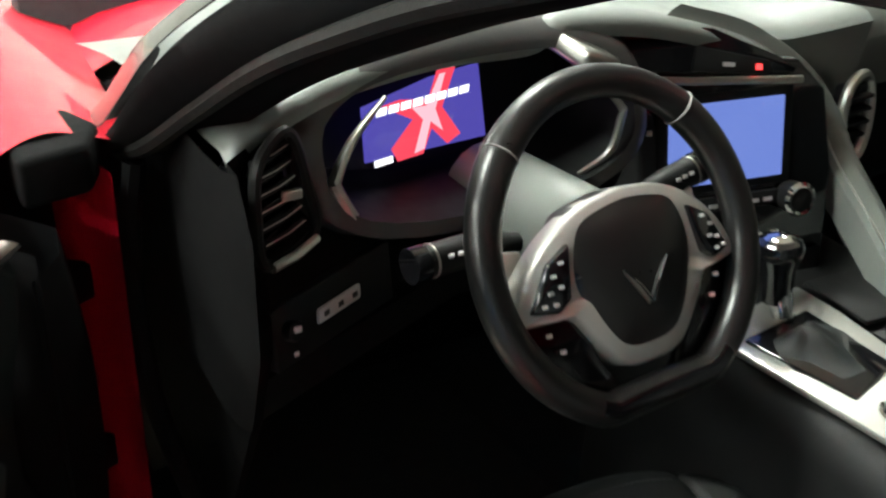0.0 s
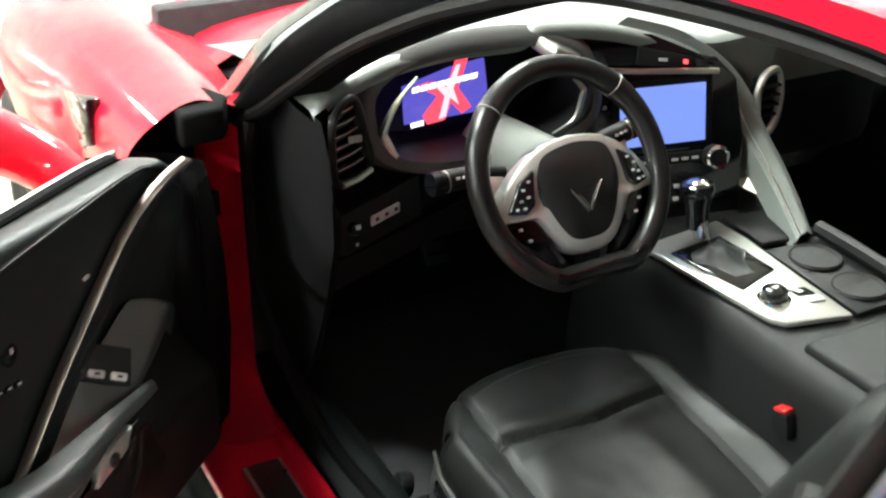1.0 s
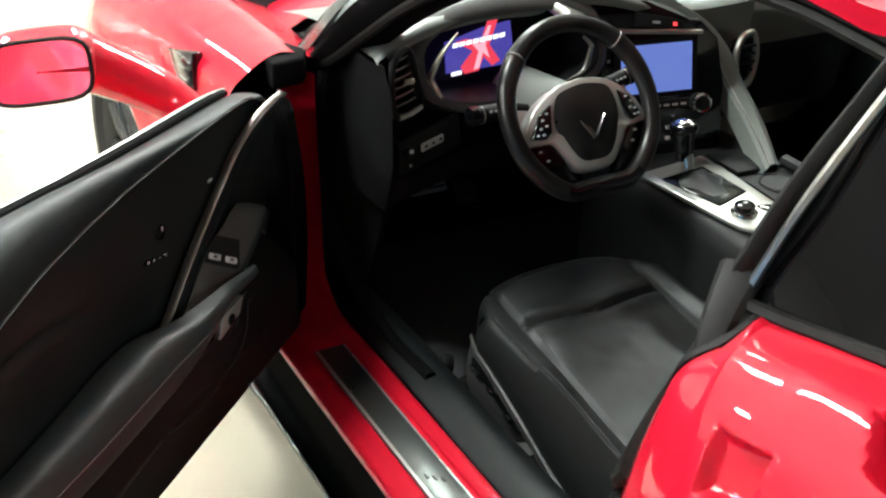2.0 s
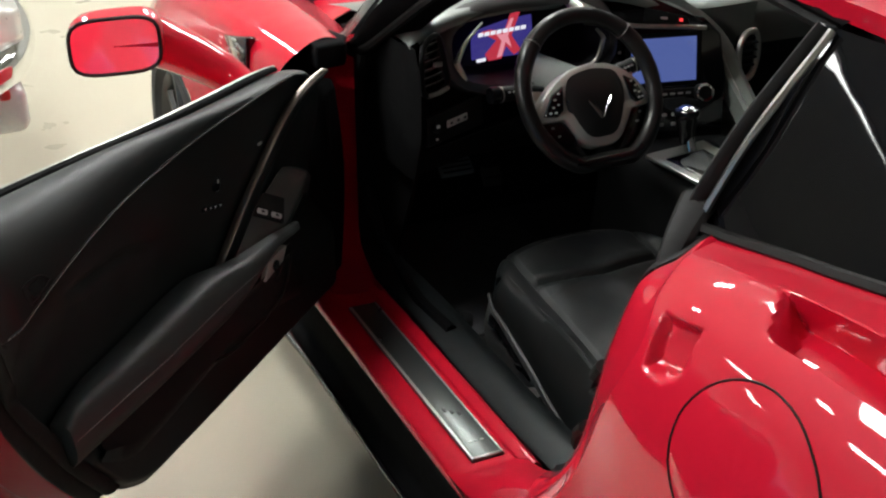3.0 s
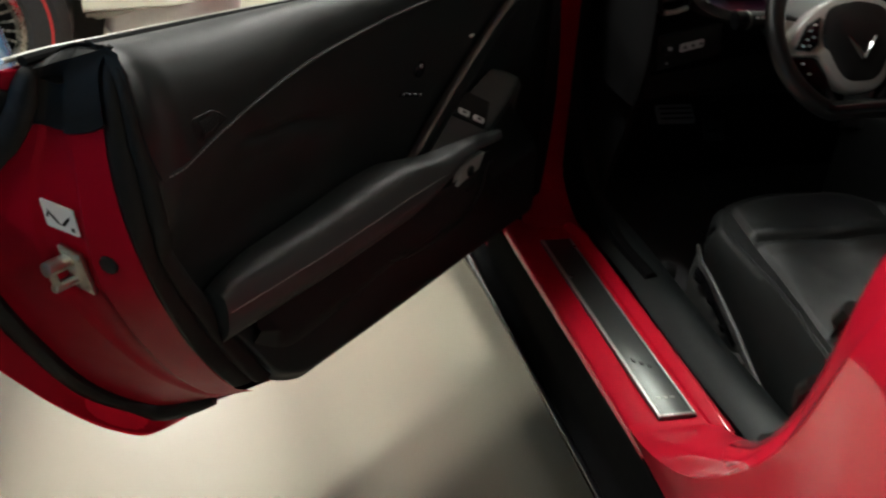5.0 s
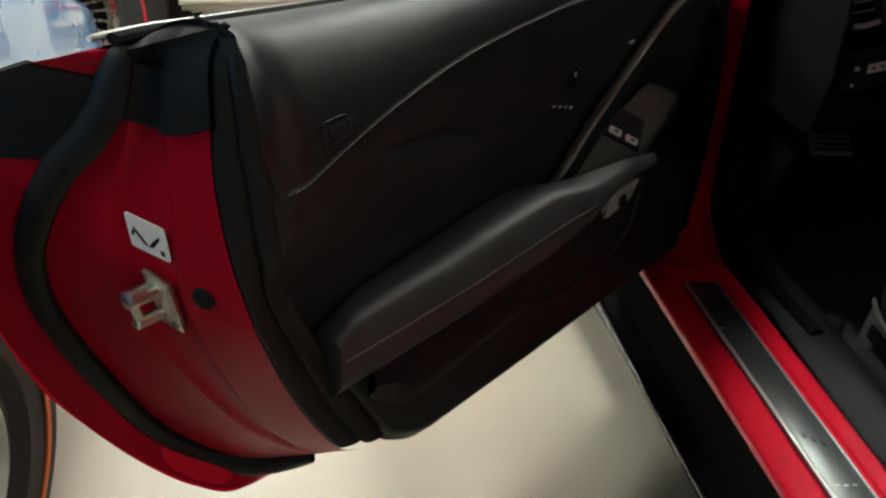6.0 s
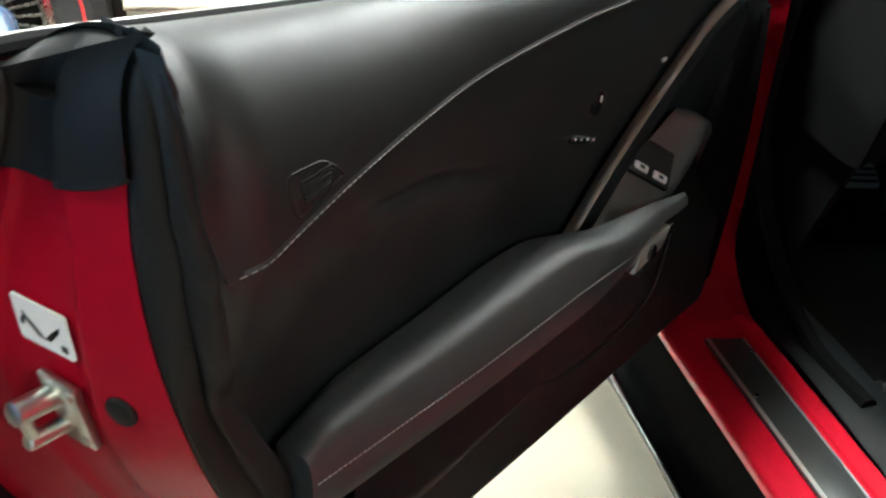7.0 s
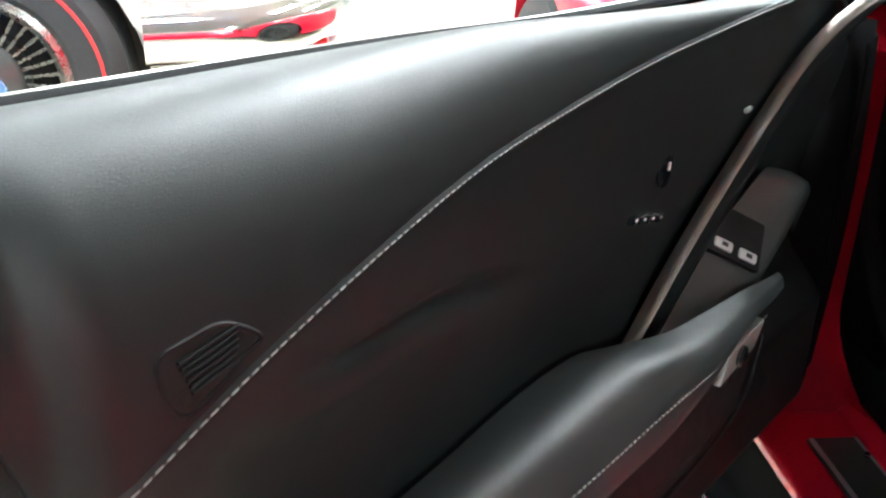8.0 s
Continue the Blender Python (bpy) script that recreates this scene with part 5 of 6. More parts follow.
def roll(u, s):
    """The padded top of the trim, from the seam (s 0) over to the window slot (s 1)."""
    z0 = max(zstitch(u), zbot(u) + 0.004)
    z1 = ztop(u) - 0.004
    n0 = panel_n(u, z0 + 0.008)
    n1 = -0.832
    w = step((u - 0.50) / 0.6)
    za, zb = max(z0 + 0.003, z1 + 0.010 * w), max(z0 + 0.004, z1 + 0.008 + 0.040 * w)
    a, b, c, d = (1 - s) ** 3, 3 * s * (1 - s) ** 2, 3 * s * s * (1 - s), s ** 3
    return n0 * (a + b) + (n1 + 0.050) * c + n1 * d, z0 * a + za * b + zb * c + z1 * d


def upper_n(u, z):
    """Depth of the padded top at height z."""
    return min((abs(roll(u, k / 60)[1] - z), k) for k in range(34))[1] / 60


us = np.concatenate([np.linspace(0.425, 0.47, 9)[:-1], np.linspace(0.47, 1.20, 90)[:-1], np.linspace(1.20, 1.475, 60)])
rows = []
for u in us:
    a, b = zbot(u), max(zstitch(u), zbot(u) + 0.004)
    rows.append([on_door(u, panel_n(u, a + (b - a) * f) - (0.02 * step((0.05 - f) / 0.05) if f < 0.05 else 0), a + (b - a) * f) for f in [1 - (1 - k / 100) ** 1.15 for k in range(100)]] + [on_door(u, *roll(u, k / 24)) for k in range(25)])
door = part("driver_door", sheet(rows), LEATHER, car, "open driver's door with black leather trim", 70)
# stitched seam
st = bmesh.new()
pts = [on_door(u, roll(u, 0.0)[0] + 0.0015, zstitch(u) + 0.002) for u in np.linspace(0.50, 1.425, 460)]
for k in range(0, 458, 3):
    tube([pts[k], pts[k + 2]], 0.00065, 4, bm=st)
tagged(part("stitching", st, THREAD, door, "fine grey stitched seam"), kind="stuff")
part("piping", tube([p - DN * 0.003 for p in pts[::4]], 0.0030, 6), LEATHER, door)
# window slot and belt rail
beltl = [on_door(u, -0.838, ztop(min(u, 1.46)) + 0.001) for u in np.linspace(0.50, 1.50, 30)]
part("belt_seal", tube(beltl, 0.009, 8, flat=0.6), TRIMCLOTH, door, "black window seal along the door top")
part("belt_chrome", tube([on_door(u, -0.854, ztop(min(u, 1.46)) + 0.000) for u in np.linspace(0.47, 1.512, 30)], 0.0042, 8, flat=0.7), SATIN, door, "thin bright strip along the door top")
# outer skin
SKD = [0.0, 0.025, 0.06, 0.125, 0.21, 0.32, 0.44, 0.535, 0.65]
skf = fn(SKD, [-0.861, -0.872, -0.888, -0.925, -0.968, -1.0, -0.998, -0.985, -0.962])
skr = fn(SKD, [-0.861, -0.925, -0.990, -1.050, -1.083, -1.082, -1.066, -1.046, -1.000])


def skin_n(u, z):
    """Depth of the outer skin: upright in front, with a broad shoulder at the rear."""
    d = max(0.0, ztop(min(u, 1.46)) - 0.012 - z)
    w = step((u - 1.20) / 0.30)
    return skf(d) * (1 - w) + skr(d) * w + 0.045 * (1 - step((u - 0.35) / 0.9)) * step(d / 0.15)


zlow = fn([0.34, 1.05, 1.15, 1.24, 1.30, 1.353, 1.409, 1.448, 1.49, 1.52, 1.53, 1.535], [0.29, 0.278, 0.279, 0.288, 0.323, 0.373, 0.444, 0.504, 0.615, 0.74, 0.82, 0.88])
rows = []
for u in np.concatenate([np.linspace(0.34, 1.2, 40)[:-1], np.linspace(1.2, 1.534, 50)]):
    a, b = zlow(u), ztop(min(u, 1.46)) - 0.012
    rows.append([on_door(u, skin_n(u, a + (b - a) * f), a + (b - a) * f) for f in [1 - (1 - k / 44) ** 1.5 for k in range(45)]])
part("door_skin", sheet(rows), RED, door, "glossy red outer door skin", 60)
part("door_top", sheet([[on_door(u, n, ztop(min(u, 1.46)) + z) for n, z in ((-0.80, -0.018), (-0.830, -0.016), (-0.852, -0.014), (-0.863, -0.016))] for u in np.linspace(0.46, 1.49, 24)]), TRIMCLOTH, door)
# shut face at the rear: red, black-capped, edged with seals
BORD = curve([(1.468, -0.742, 0.993), (1.468, -0.757, 0.976), (1.468, -0.764, 0.955), (1.466, -0.766, 0.930), (1.461, -0.770, 0.905), (1.452, -0.778, 0.858), (1.445, -0.777, 0.811), (1.436, -0.772, 0.762), (1.420, -0.768, 0.710), (1.396, -0.768, 0.655), (1.348, -0.778, 0.574), (1.301, -0.781, 0.506), (1.246, -0.793, 0.445), (1.185, -0.81, 0.400)], 78)
SEALC = curve([(1.491, -0.828, 0.957), (1.489, -0.838, 0.944), (1.485, -0.850, 0.928), (1.480, -0.862, 0.912), (1.475, -0.876, 0.893), (1.473, -0.905, 0.856), (1.475, -0.945, 0.815), (1.476, -0.985, 0.755), (1.470, -1.012, 0.695), (1.450, -1.022, 0.622), (1.400, -1.011, 0.523), (1.314, -1.006, 0.398), (1.225, -0.968, 0.326), (1.200, -0.868, 0.372)], 78)
LIP = [Vector((q.x, skin_n(q.x, q.z) + 0.001, q.z)) for q in curve([(u, 0, z) for u, z in ((1.505, 0.952), (1.516, 0.948), (1.526, 0.940), (1.532, 0.922), (1.533, 0.892), (1.531, 0.845), (1.526, 0.795), (1.515, 0.727), (1.500, 0.662), (1.470, 0.562), (1.415, 0.455), (1.335, 0.358), (1.245, 0.293), (1.165, 0.283))], 78)]
ridge_in = fn([24, 30, 36, 42, 54, 78], [0.48, 0.37, 0.30, 0.28, 0.30, 0.28])
ridge_out = fn([24, 30, 36, 42, 48, 60, 72, 78], [0.82, 0.74, 0.68, 0.62, 0.59, 0.50, 0.36, 0.32])


def face(k, f):
    """A point of the shut face: k along it from the top, f from the trim out to the seal."""
    p = mix3(BORD[k], SEALC[k], f)
    a, b = ridge_in(k), ridge_out(k)
    bow = -0.002 * math.sin(math.pi * f) - 0.007 * step((f - a) / 0.045) * step((b - f) / 0.045)
    return on_door(p.x + bow, p.y, p.z)


CUT = 24
rows = []
for k in range(20, 79):
    a, b = ridge_in(k), ridge_out(k)
    rows.append([face(k, f) for f in (0.0, a * 0.2, a * 0.4, a * 0.8, a - 0.015, a, a + 0.025, a + 0.055, (a + b) / 2, b - 0.055, b - 0.025, b, b + 0.015, b + 0.04, (b + 1) / 2, 1.0)])
part("shut_face", sheet(rows), REDSHADED, door, "red painted rear edge of the door", 40)
rows = []
for k in range(0, 27):
    sag = 0.016 * step((k - 8) / 18)
    top = min(k, CUT)
    rows.append([face(top, -0.06 + 1.06 * f / 20) + DU * (0.006 if k < 26 else 0.001) + Vector((0, 0, -sag * math.sin(math.pi * f / 20) ** 0.8 - 0.002 * (k - top))) for f in range(21)])
part("shut_cap", sheet(rows), PLASTIC, door, "black plastic cap on the door edge", 60)
rows = []
for j in range(21):
    a = face(0, j / 20) + DU * 0.006
    b = on_door(1.470, *roll(1.47, 0.30 + 0.70 * j / 20))
    rows.append([a, mix3(a, b, 0.3) + Vector((0, 0, 0.002)), mix3(a, b, 0.7) + Vector((0, 0, 0.002)), b])
part("cap_top", sheet(rows), PLASTIC, door, "", 60)
part("edge_cap", sheet([[on_door(*mix3(SEALC[k], LIP[k], f / 8)) + DU * 0.004 for f in range(9)] for k in range(15, 36)], thick=0.004), PLASTIC, door, "", 60)
part("shut_lip", sheet([[on_door(*mix3(SEALC[k], LIP[k], f / 4)) for f in range(5)] for k in range(0, 79)]), REDSHADED, door, "", 60)
part("edge_seal", tube([on_door(*SEALC[k]) + DU * 0.006 for k in range(0, 79)], [0.019 * math.sqrt(1 - (1 - min(1, 0.02 + k / 18, 0.1 + (78 - k) / 8)) ** 2) for k in range(79)], 12, up=DU, flat=0.7), RUBBER, door, "black rubber seal round the door edge")
UB = [(zbot(u), u) for u in np.linspace(1.06, 1.475, 240)]


def trim_end(z):
    """Where the trim ends along the door at height z."""
    return min(UB, key=lambda q: abs(q[0] - z))[1]


# soft border with two rounded lobes between the trim and the red edge
away = (DU + DN * 0.7).normalized()
rows = []
for k in range(0, 72):
    q = BORD[k] + Vector((0, 0.004, 0))
    a = trim_end(q.z)
    e = roll(min(a, 1.47), upper_n(min(a, 1.47), q.z))[0] if q.z > 0.85 else panel_n(a, q.z + 0.004)
    e = max(e, -0.765)
    A, B = on_door(a - 0.006, e - 0.003, q.z), on_door(q.x, q.y, q.z)
    w = min(0.010, (B - A).length * 0.24)
    rows.append([A - DN * 0.01] + [mix3(A, B, t / 20) + away * (w * (1 if t < 10 else 0.45) * abs(math.sin(2 * math.pi * t / 20)) ** 0.6) for t in range(21)] + [B - DN * 0.012 - DU * 0.004])
part("trim_border", sheet(rows), RUBBER, door, "soft black double-lobed border of the door trim", 70)
# latch, plug and sticker on the shut face


def face_at(n, z):
    """The shut face's point at depth n and height z."""
    return min((face(k, 0.01 * f) for k in range(20, 70) for f in range(101)), key=lambda p: (p.dot(DN) - n) ** 2 + (p.z - z) ** 2)


FU, FV = on_door(-0.009, 0.043, -0.007), on_door(0.009, 0.001, 0.038)
FNORM = FU.cross(FV).normalized()
FNORM = FNORM if FNORM.dot(DU) > 0 else -FNORM
LP = face_at(-0.866, 0.683) + DU * 0.001
up_l = on_door(0.030, 0.008, 0.073).normalized()
wd_l = FU.normalized()
on_latch = lambda a, b, c: LP + wd_l * a + up_l * b + FNORM * c
latch = part("latch", prism([(-0.013, -0.037), (0.013, -0.040), (0.016, 0.034), (-0.014, 0.040)], on_latch, 0.0, 0.008, 0.002), ZINC, door, "plated door latch")
for b, r, ln in ((0.016, 0.0095, 0.036), (-0.018, 0.0065, 0.036)):
    foot = on_latch(-0.006, b, 0.004)
    part("latch_pin", tube([foot, foot + DU * ln, foot + DU * (ln + 0.002)], [r, r, r * 0.7], 14), ZINC, latch)
part("latch_bridge", tube([on_latch(-0.006, 0.016, 0.004) + DU * 0.031, on_latch(-0.006, -0.018, 0.004) + DU * 0.031], 0.005, 8), ZINC, latch)
for a, b in ((0.009, 0.026), (0.008, -0.028)):
    part("screw", disc(on_latch(a, b, 0.008), FNORM, 0.0045, 0.004, 0.0012, 12), ZINC, latch)
part("plug", disc(face_at(-0.815, 0.704) + DU * 0.001, FNORM, 0.0125, 0.008, 0.003, 20), RUBBER, door, "black plug in the door edge")
ST = face_at(-0.868, 0.7605) + DU * 0.002
on_stk = lambda a, b, c: ST + FU * a + FV * b + FNORM * c
stk = part("sticker", prism([(-0.5, -0.46), (-0.46, -0.5), (0.46, -0.5), (0.5, -0.46), (0.5, 0.46), (0.46, 0.5), (-0.46, 0.5), (-0.5, 0.46)], on_stk, 0.0, 0.002), WHITE, door, "white sticker with a small winged emblem")
for sg, mt in ((-1, DARKMETAL), (1, GLOSS)):
    part("emblem", prism([(0, -0.26), (sg * 0.16, -0.02), (sg * 0.34, 0.20), (sg * 0.32, 0.06), (sg * 0.12, -0.24)], on_stk, 0.002, 0.0028), mt, stk)
part("dot", prism([(0.30, -0.36), (0.40, -0.36), (0.40, -0.22), (0.30, -0.22)], on_stk, 0.002, 0.0028), DARKMETAL, stk)
part("dot", prism([(-0.42, -0.10), (-0.36, -0.12), (-0.32, 0.04), (-0.38, 0.06)], on_stk, 0.002, 0.0028), DARKMETAL, stk)
# armrest with pull
arm = []
fn_out = fn([0.60, 0.65, 0.72, 0.84, 0.95, 1.10, 1.30, 1.375], [-0.749, -0.739, -0.729, -0.719, -0.723, -0.733, -0.744, -0.748])
fn_in = fn([0.60, 0.70, 0.82, 0.85, 0.88, 0.92, 1.0, 1.2, 1.3, 1.375], [-0.757, -0.752, -0.757, -0.764, -0.780, -0.800, -0.806, -0.803, -0.785, -0.78])
fn_z = fn([0.60, 0.72, 0.85, 0.90, 1.00, 1.10, 1.20, 1.305], [0.634, 0.656, 0.663, 0.661, 0.651, 0.640, 0.634, 0.628])
for u in np.linspace(1.305, 0.597, 60):
    o, i, z = fn_out(u), fn_in(u), fn_z(u)
    e = step((1.310 - u) / 0.03)
    t = 0.012 + 0.036 * step((u - 0.70) / 0.22)
    crown = 0.010 * step((u - 0.82) / 0.10)
    prof = [(0.0, -t * 1.4 * e), (0.0, 0.006 * e)]
    prof += [(f, 0.006 * e * (1 - f) + crown * e * math.sin(math.pi * f) ** 0.8 - 0.010 * max(0.0, f - 0.6) ** 2 / 0.16) for f in (0.12, 0.25, 0.4, 0.55, 0.68, 0.78)]
    row = [on_door(u, i + (o - i) * f, z + h) for f, h in prof]
    base = i + (o - i) * 0.78
    r = o - base
    for a in (20, 40, 60, 80, 100):
        row.append(on_door(u, base + r * math.sin(radians(min(a, 90))) - (0.002 if a > 90 else 0), z - 0.002 - (t - 0.004) * (1 - math.cos(radians(a)))))
    row.append(on_door(u, o - 0.012, z - t * 1.4))
    arm.append(row)
armrest = part("armrest", sheet(arm, closed=True), ARMSKIN, door, "padded black armrest with pull handle", 60)
stp = bmesh.new()
line = [on_door(u, fn_out(u) - 0.001, fn_z(u) - 0.0215) for u in np.linspace(1.30, 0.66, 330)]
for k in range(0, 326, 3):
    tube([line[k], line[k + 2]], 0.0008, 4, bm=stp)
tagged(part("stitching", stp, THREAD, armrest, "fine grey stitched seam"), kind="stuff")
# lower armrest body and map pocket
low = []
for u in np.linspace(1.245, 0.60, 44):
    o, z = fn_out(u), fn_z(u)
    e = step((1.25 - u) / 0.05)
    low.append([on_door(u, o - 0.010, z - 0.05), on_door(u, o - 0.012 * e - 0.008, z - 0.075), on_door(u, o * 0.6 - 0.4 * 0.745, z - 0.05 - 0.06 * (1 - step((u - 1.15) / 0.18))), on_door(u, -0.756, z - 0.06 - 0.09 * (1 - step((u - 1.15) / 0.18)))])
part("door_lower", sheet(low), PLASTIC, door, "black lower door trim", 60)
pk = part("door_pocket", prism([(0.985, 0.548), (0.94, 0.566), (0.80, 0.563), (0.70, 0.575), (0.665, 0.60), (0.672, 0.555), (0.76, 0.525), (0.90, 0.522)], lambda a, b, c: on_door(a, c, b), -0.77, -0.744, 0.004), RUBBER, door, "dark map pocket opening")
part("pocket_lip", tube(curve([on_door(u, n, z) for u, n, z in ((0.99, -0.742, 0.548), (0.90, -0.738, 0.522), (0.78, -0.737, 0.522), (0.69, -0.738, 0.546), (0.655, -0.742, 0.60))], 30), 0.0024, 8), RUBBER, pk)
# lock switch under the pull
LK = on_door(0.731, -0.733, 0.616)
lock = part("lock_plate", prism([(-0.044, 0.017), (-0.027, -0.007), (0.041, -0.018), (0.027, 0.017)], lambda a, b, c: LK + DU * a + Vector((0, 0, b)) + DN * c, -0.010, 0.002, 0.002), PLATE, door, "bright plate of the door release")
part("lock_button", disc(LK + DN * 0.003 + DU * 0.004 + Vector((0, 0, -0.001)), DN, 0.010, 0.005, 0.002, 20), GLOSS, lock)
# trim blade: warm bright edge with a dark satin band
TB = [(0.826, -0.803, 0.624), (0.735, -0.800, 0.702), (0.655, -0.794, 0.768), (0.626, -0.789, 0.796), (0.580, -0.782, 0.836), (0.538, -0.772, 0.866), (0.508, -0.756, 0.890), (0.488, -0.738, 0.907)]
tb = curve(TB, 40)
blade, band = [], []
for k, p in enumerate(tb):
    w = 0.0028 + 0.0012 * math.sin(math.pi * k / 40)
    wb = 0.036 * (1 - (k / 40) ** 2) + 0.006
    q = on_door(p.x, p.y, p.z)
    a, b = tb[max(k - 1, 0)], tb[min(k + 1, 40)]
    t = (on_door(b.x, 0, b.z) - on_door(a.x, 0, a.z)).normalized()
    s = t.cross(DN).normalized()
    s = s if s.z < 0 else -s
    blade.append([q - s * w - DN * 0.004, q - s * w + DN * 0.003, q - s * w * 0.5 + DN * 0.008, q + DN * 0.0095, q + s * w * 0.6 + DN * 0.008, q + s * w + DN * 0.003, q + s * w - DN * 0.004])
    band.append([q + s * w - DN * 0.004, q + s * w + DN * 0.005, q + s * (w + wb * 0.4) + DN * 0.009, q + s * (w + wb * 0.8) + DN * 0.006, q + s * (w + wb) - DN * 0.004, q + s * (w + wb) - DN * 0.010])
part("trim_blade", sheet(blade, closed=True), BRONZE, door, "warm bright metal trim blade", 60)
part("trim_band", sheet(band, closed=True), LEATHER, door, "dark satin band beside the trim blade", 60)
# switch pod
pod = []
for k in range(17):
    f = k / 16
    a = curve([(0.800, -0.815, 0.628), (0.755, -0.812, 0.637), (0.710, -0.810, 0.657), (0.660, -0.806, 0.684), (0.600, -0.802, 0.712), (0.560, -0.801, 0.727), (0.538, -0.803, 0.716)], 16)[k]
    b = curve([(0.760, -0.765, 0.606), (0.712, -0.765, 0.612), (0.662, -0.765, 0.625), (0.612, -0.765, 0.648), (0.552, -0.766, 0.682), (0.515, -0.769, 0.705), (0.496, -0.773, 0.692)], 16)[k]
    pod.append([on_door(*(mix3(a, b, t))) + Vector((0, 0, 0.004 * math.sin(math.pi * t))) for t in (0, 0.25, 0.5, 0.75, 0.93)] + [on_door(*b) + Vector((0, 0, -0.004)), on_door(*b) + Vector((0, 0, -0.010 - 0.040 * f)) - DN * 0.01])
podp = part("switch_pod", sheet(pod, thick=0.004), PODMETAL, door, "satin dark pod of window switches", 60)
SWA, SWB = on_door(0.640, -0.798, 0.6825), on_door(0.612, -0.776, 0.664)
sd = (SWB - SWA).normalized()
sq = Vector((0, 0, 0.53)) - DU * 0.85
sq = (sq - sd * sq.dot(sd)).normalized()
sn2 = sd.cross(sq)
sn2 = sn2 if sn2.z > 0 else -sn2
on_ws = lambda a, b, c: mix3(SWA, SWB, 0.5) + sd * (a - 0.014) + sq * b + sn2 * c
sgn = 1
part("switch_well", prism([(-0.034, sgn * -0.027), (0.034, sgn * -0.027), (0.031, sgn * 0.022), (-0.031, sgn * 0.022)], on_ws, -0.004, 0.009, 0.003), RUBBER, podp, "dark well behind the window switches")
for a in (-0.0155, 0.0155):
    w = part("window_switch", prism([(a - 0.0115, sgn * -0.022), (a + 0.0115, sgn * -0.022), (a + 0.0115, sgn * -0.011), (a - 0.0115, sgn * -0.011)], on_ws, -0.004, 0.0115, 0.003), BUTTON, podp, "silver window switch")
    part("switch_mark", prism([(a - 0.0035, sgn * -0.0185), (a + 0.0035, sgn * -0.0185), (a + 0.0035, sgn * -0.0145), (a - 0.0035, sgn * -0.0145)], on_ws, 0.011, 0.0122), DARKMETAL, podp)
# memory keys, lock keys and a small lamp on the trim
for k in range(4):
    u, z = 0.842 - 0.018 * k, 0.758 - 0.005 * k
    part("memory_key", box(on_door(u, panel_n(u, z) + 0.002, z), (0.011, 0.006, 0.006), 0.001, pose(0, 0, 0, 0, 0, 45)), GLOSS, door)
    part("key_mark", box(on_door(u, panel_n(u, z) + 0.0055, z + 0.001), (0.0032, 0.0015, 0.0022), 0.0005, pose(0, 0, 0, 0, 0, 45)), MARK, door)
mk = part("mirror_dial", disc(on_door(0.802, panel_n(0.802, 0.790) + 0.001, 0.790), DN, 0.014, 0.003, 0.001, 22), GLOSS, door, "small round mirror adjuster")
part("dial_mark", box(on_door(0.799, panel_n(0.802, 0.790) + 0.0030, 0.794), (0.003, 0.0015, 0.007), 0.0006, pose(0, 0, 0, 0, 0, 45)), MARK, mk)
part("door_lamp", box(on_door(0.648, panel_n(0.648, 0.808) + 0.003, 0.808), (0.013, 0.004, 0.005), 0.0015, pose(0, 0, 0, 0, 0, 45)), SPOKE, door)
# tweeter grille
gp = [(1.383, 0.893), (1.366, 0.8965), (1.350, 0.8955), (1.333, 0.884), (1.340, 0.880), (1.373, 0.869)]
cu, cz = sum(p[0] for p in gp) / 6, sum(p[1] for p in gp) / 6
gr = part("speaker_grille", prism(gp, lambda a, b, c: on_door(a, roll(a, upper_n(a, b))[0] + c, b), -0.005, 0.0004, 0.001), RUBBER, door, "small slatted speaker grille")
part("grille_frame", tube(curve([on_door(cu + (a - cu) * 1.08, roll(a, upper_n(a, b))[0] + 0.0, cz + (b - cz) * 1.08) for a, b in gp], 48, closed=True), 0.0011, 6, closed=True, up=DN), PLASTIC, gr)
for k in range(6):
    f = (k + 0.5) / 6
    z0 = 0.875 + 0.017 * f
    a0, a1 = 1.370 + 0.006 * f, 1.345 - 0.002 * f
    part("slat", tube([on_door(a0, roll(a0, upper_n(a0, z0))[0] + 0.0008, z0), on_door(a1, roll(a1, upper_n(a1, z0 + 0.003))[0] + 0.0008, z0 + 0.003)], 0.0010, 5), PLASTIC, gr)
# front end of the door
part("hinge_cover", sheet([[on_door(u, n, z) for u, n in ((0.43, -0.765), (0.38 - 0.03 * math.sin(math.pi * (z - 0.44) / 0.40), -0.770), (0.335 - 0.03 * math.sin(math.pi * (z - 0.44) / 0.40), -0.80), (0.322 - 0.03 * math.sin(math.pi * (z - 0.44) / 0.40), -0.86), (0.335, -0.93))] for z in np.linspace(0.44, 0.835, 10)]), TRIMCLOTH, door, "black front end of the door")
part("door_front", sheet([[on_door(0.427 - 0.012 * math.sin(math.pi * j / 6), -0.76 - 0.17 * j / 6, z) for j in range(7)] for z in np.linspace(0.44, 0.86, 14)]), TRIMCLOTH, door)
part("door_underside", sheet([[mix3(on_door(u, -0.80, zbot(min(max(u, 0.44), 1.14)) + 0.0), on_door(u, skin_n(u, zlow(u)), zlow(u)), j / 4) for j in range(5)] for u in np.linspace(0.36, 1.12, 16)]), PLASTIC, door)

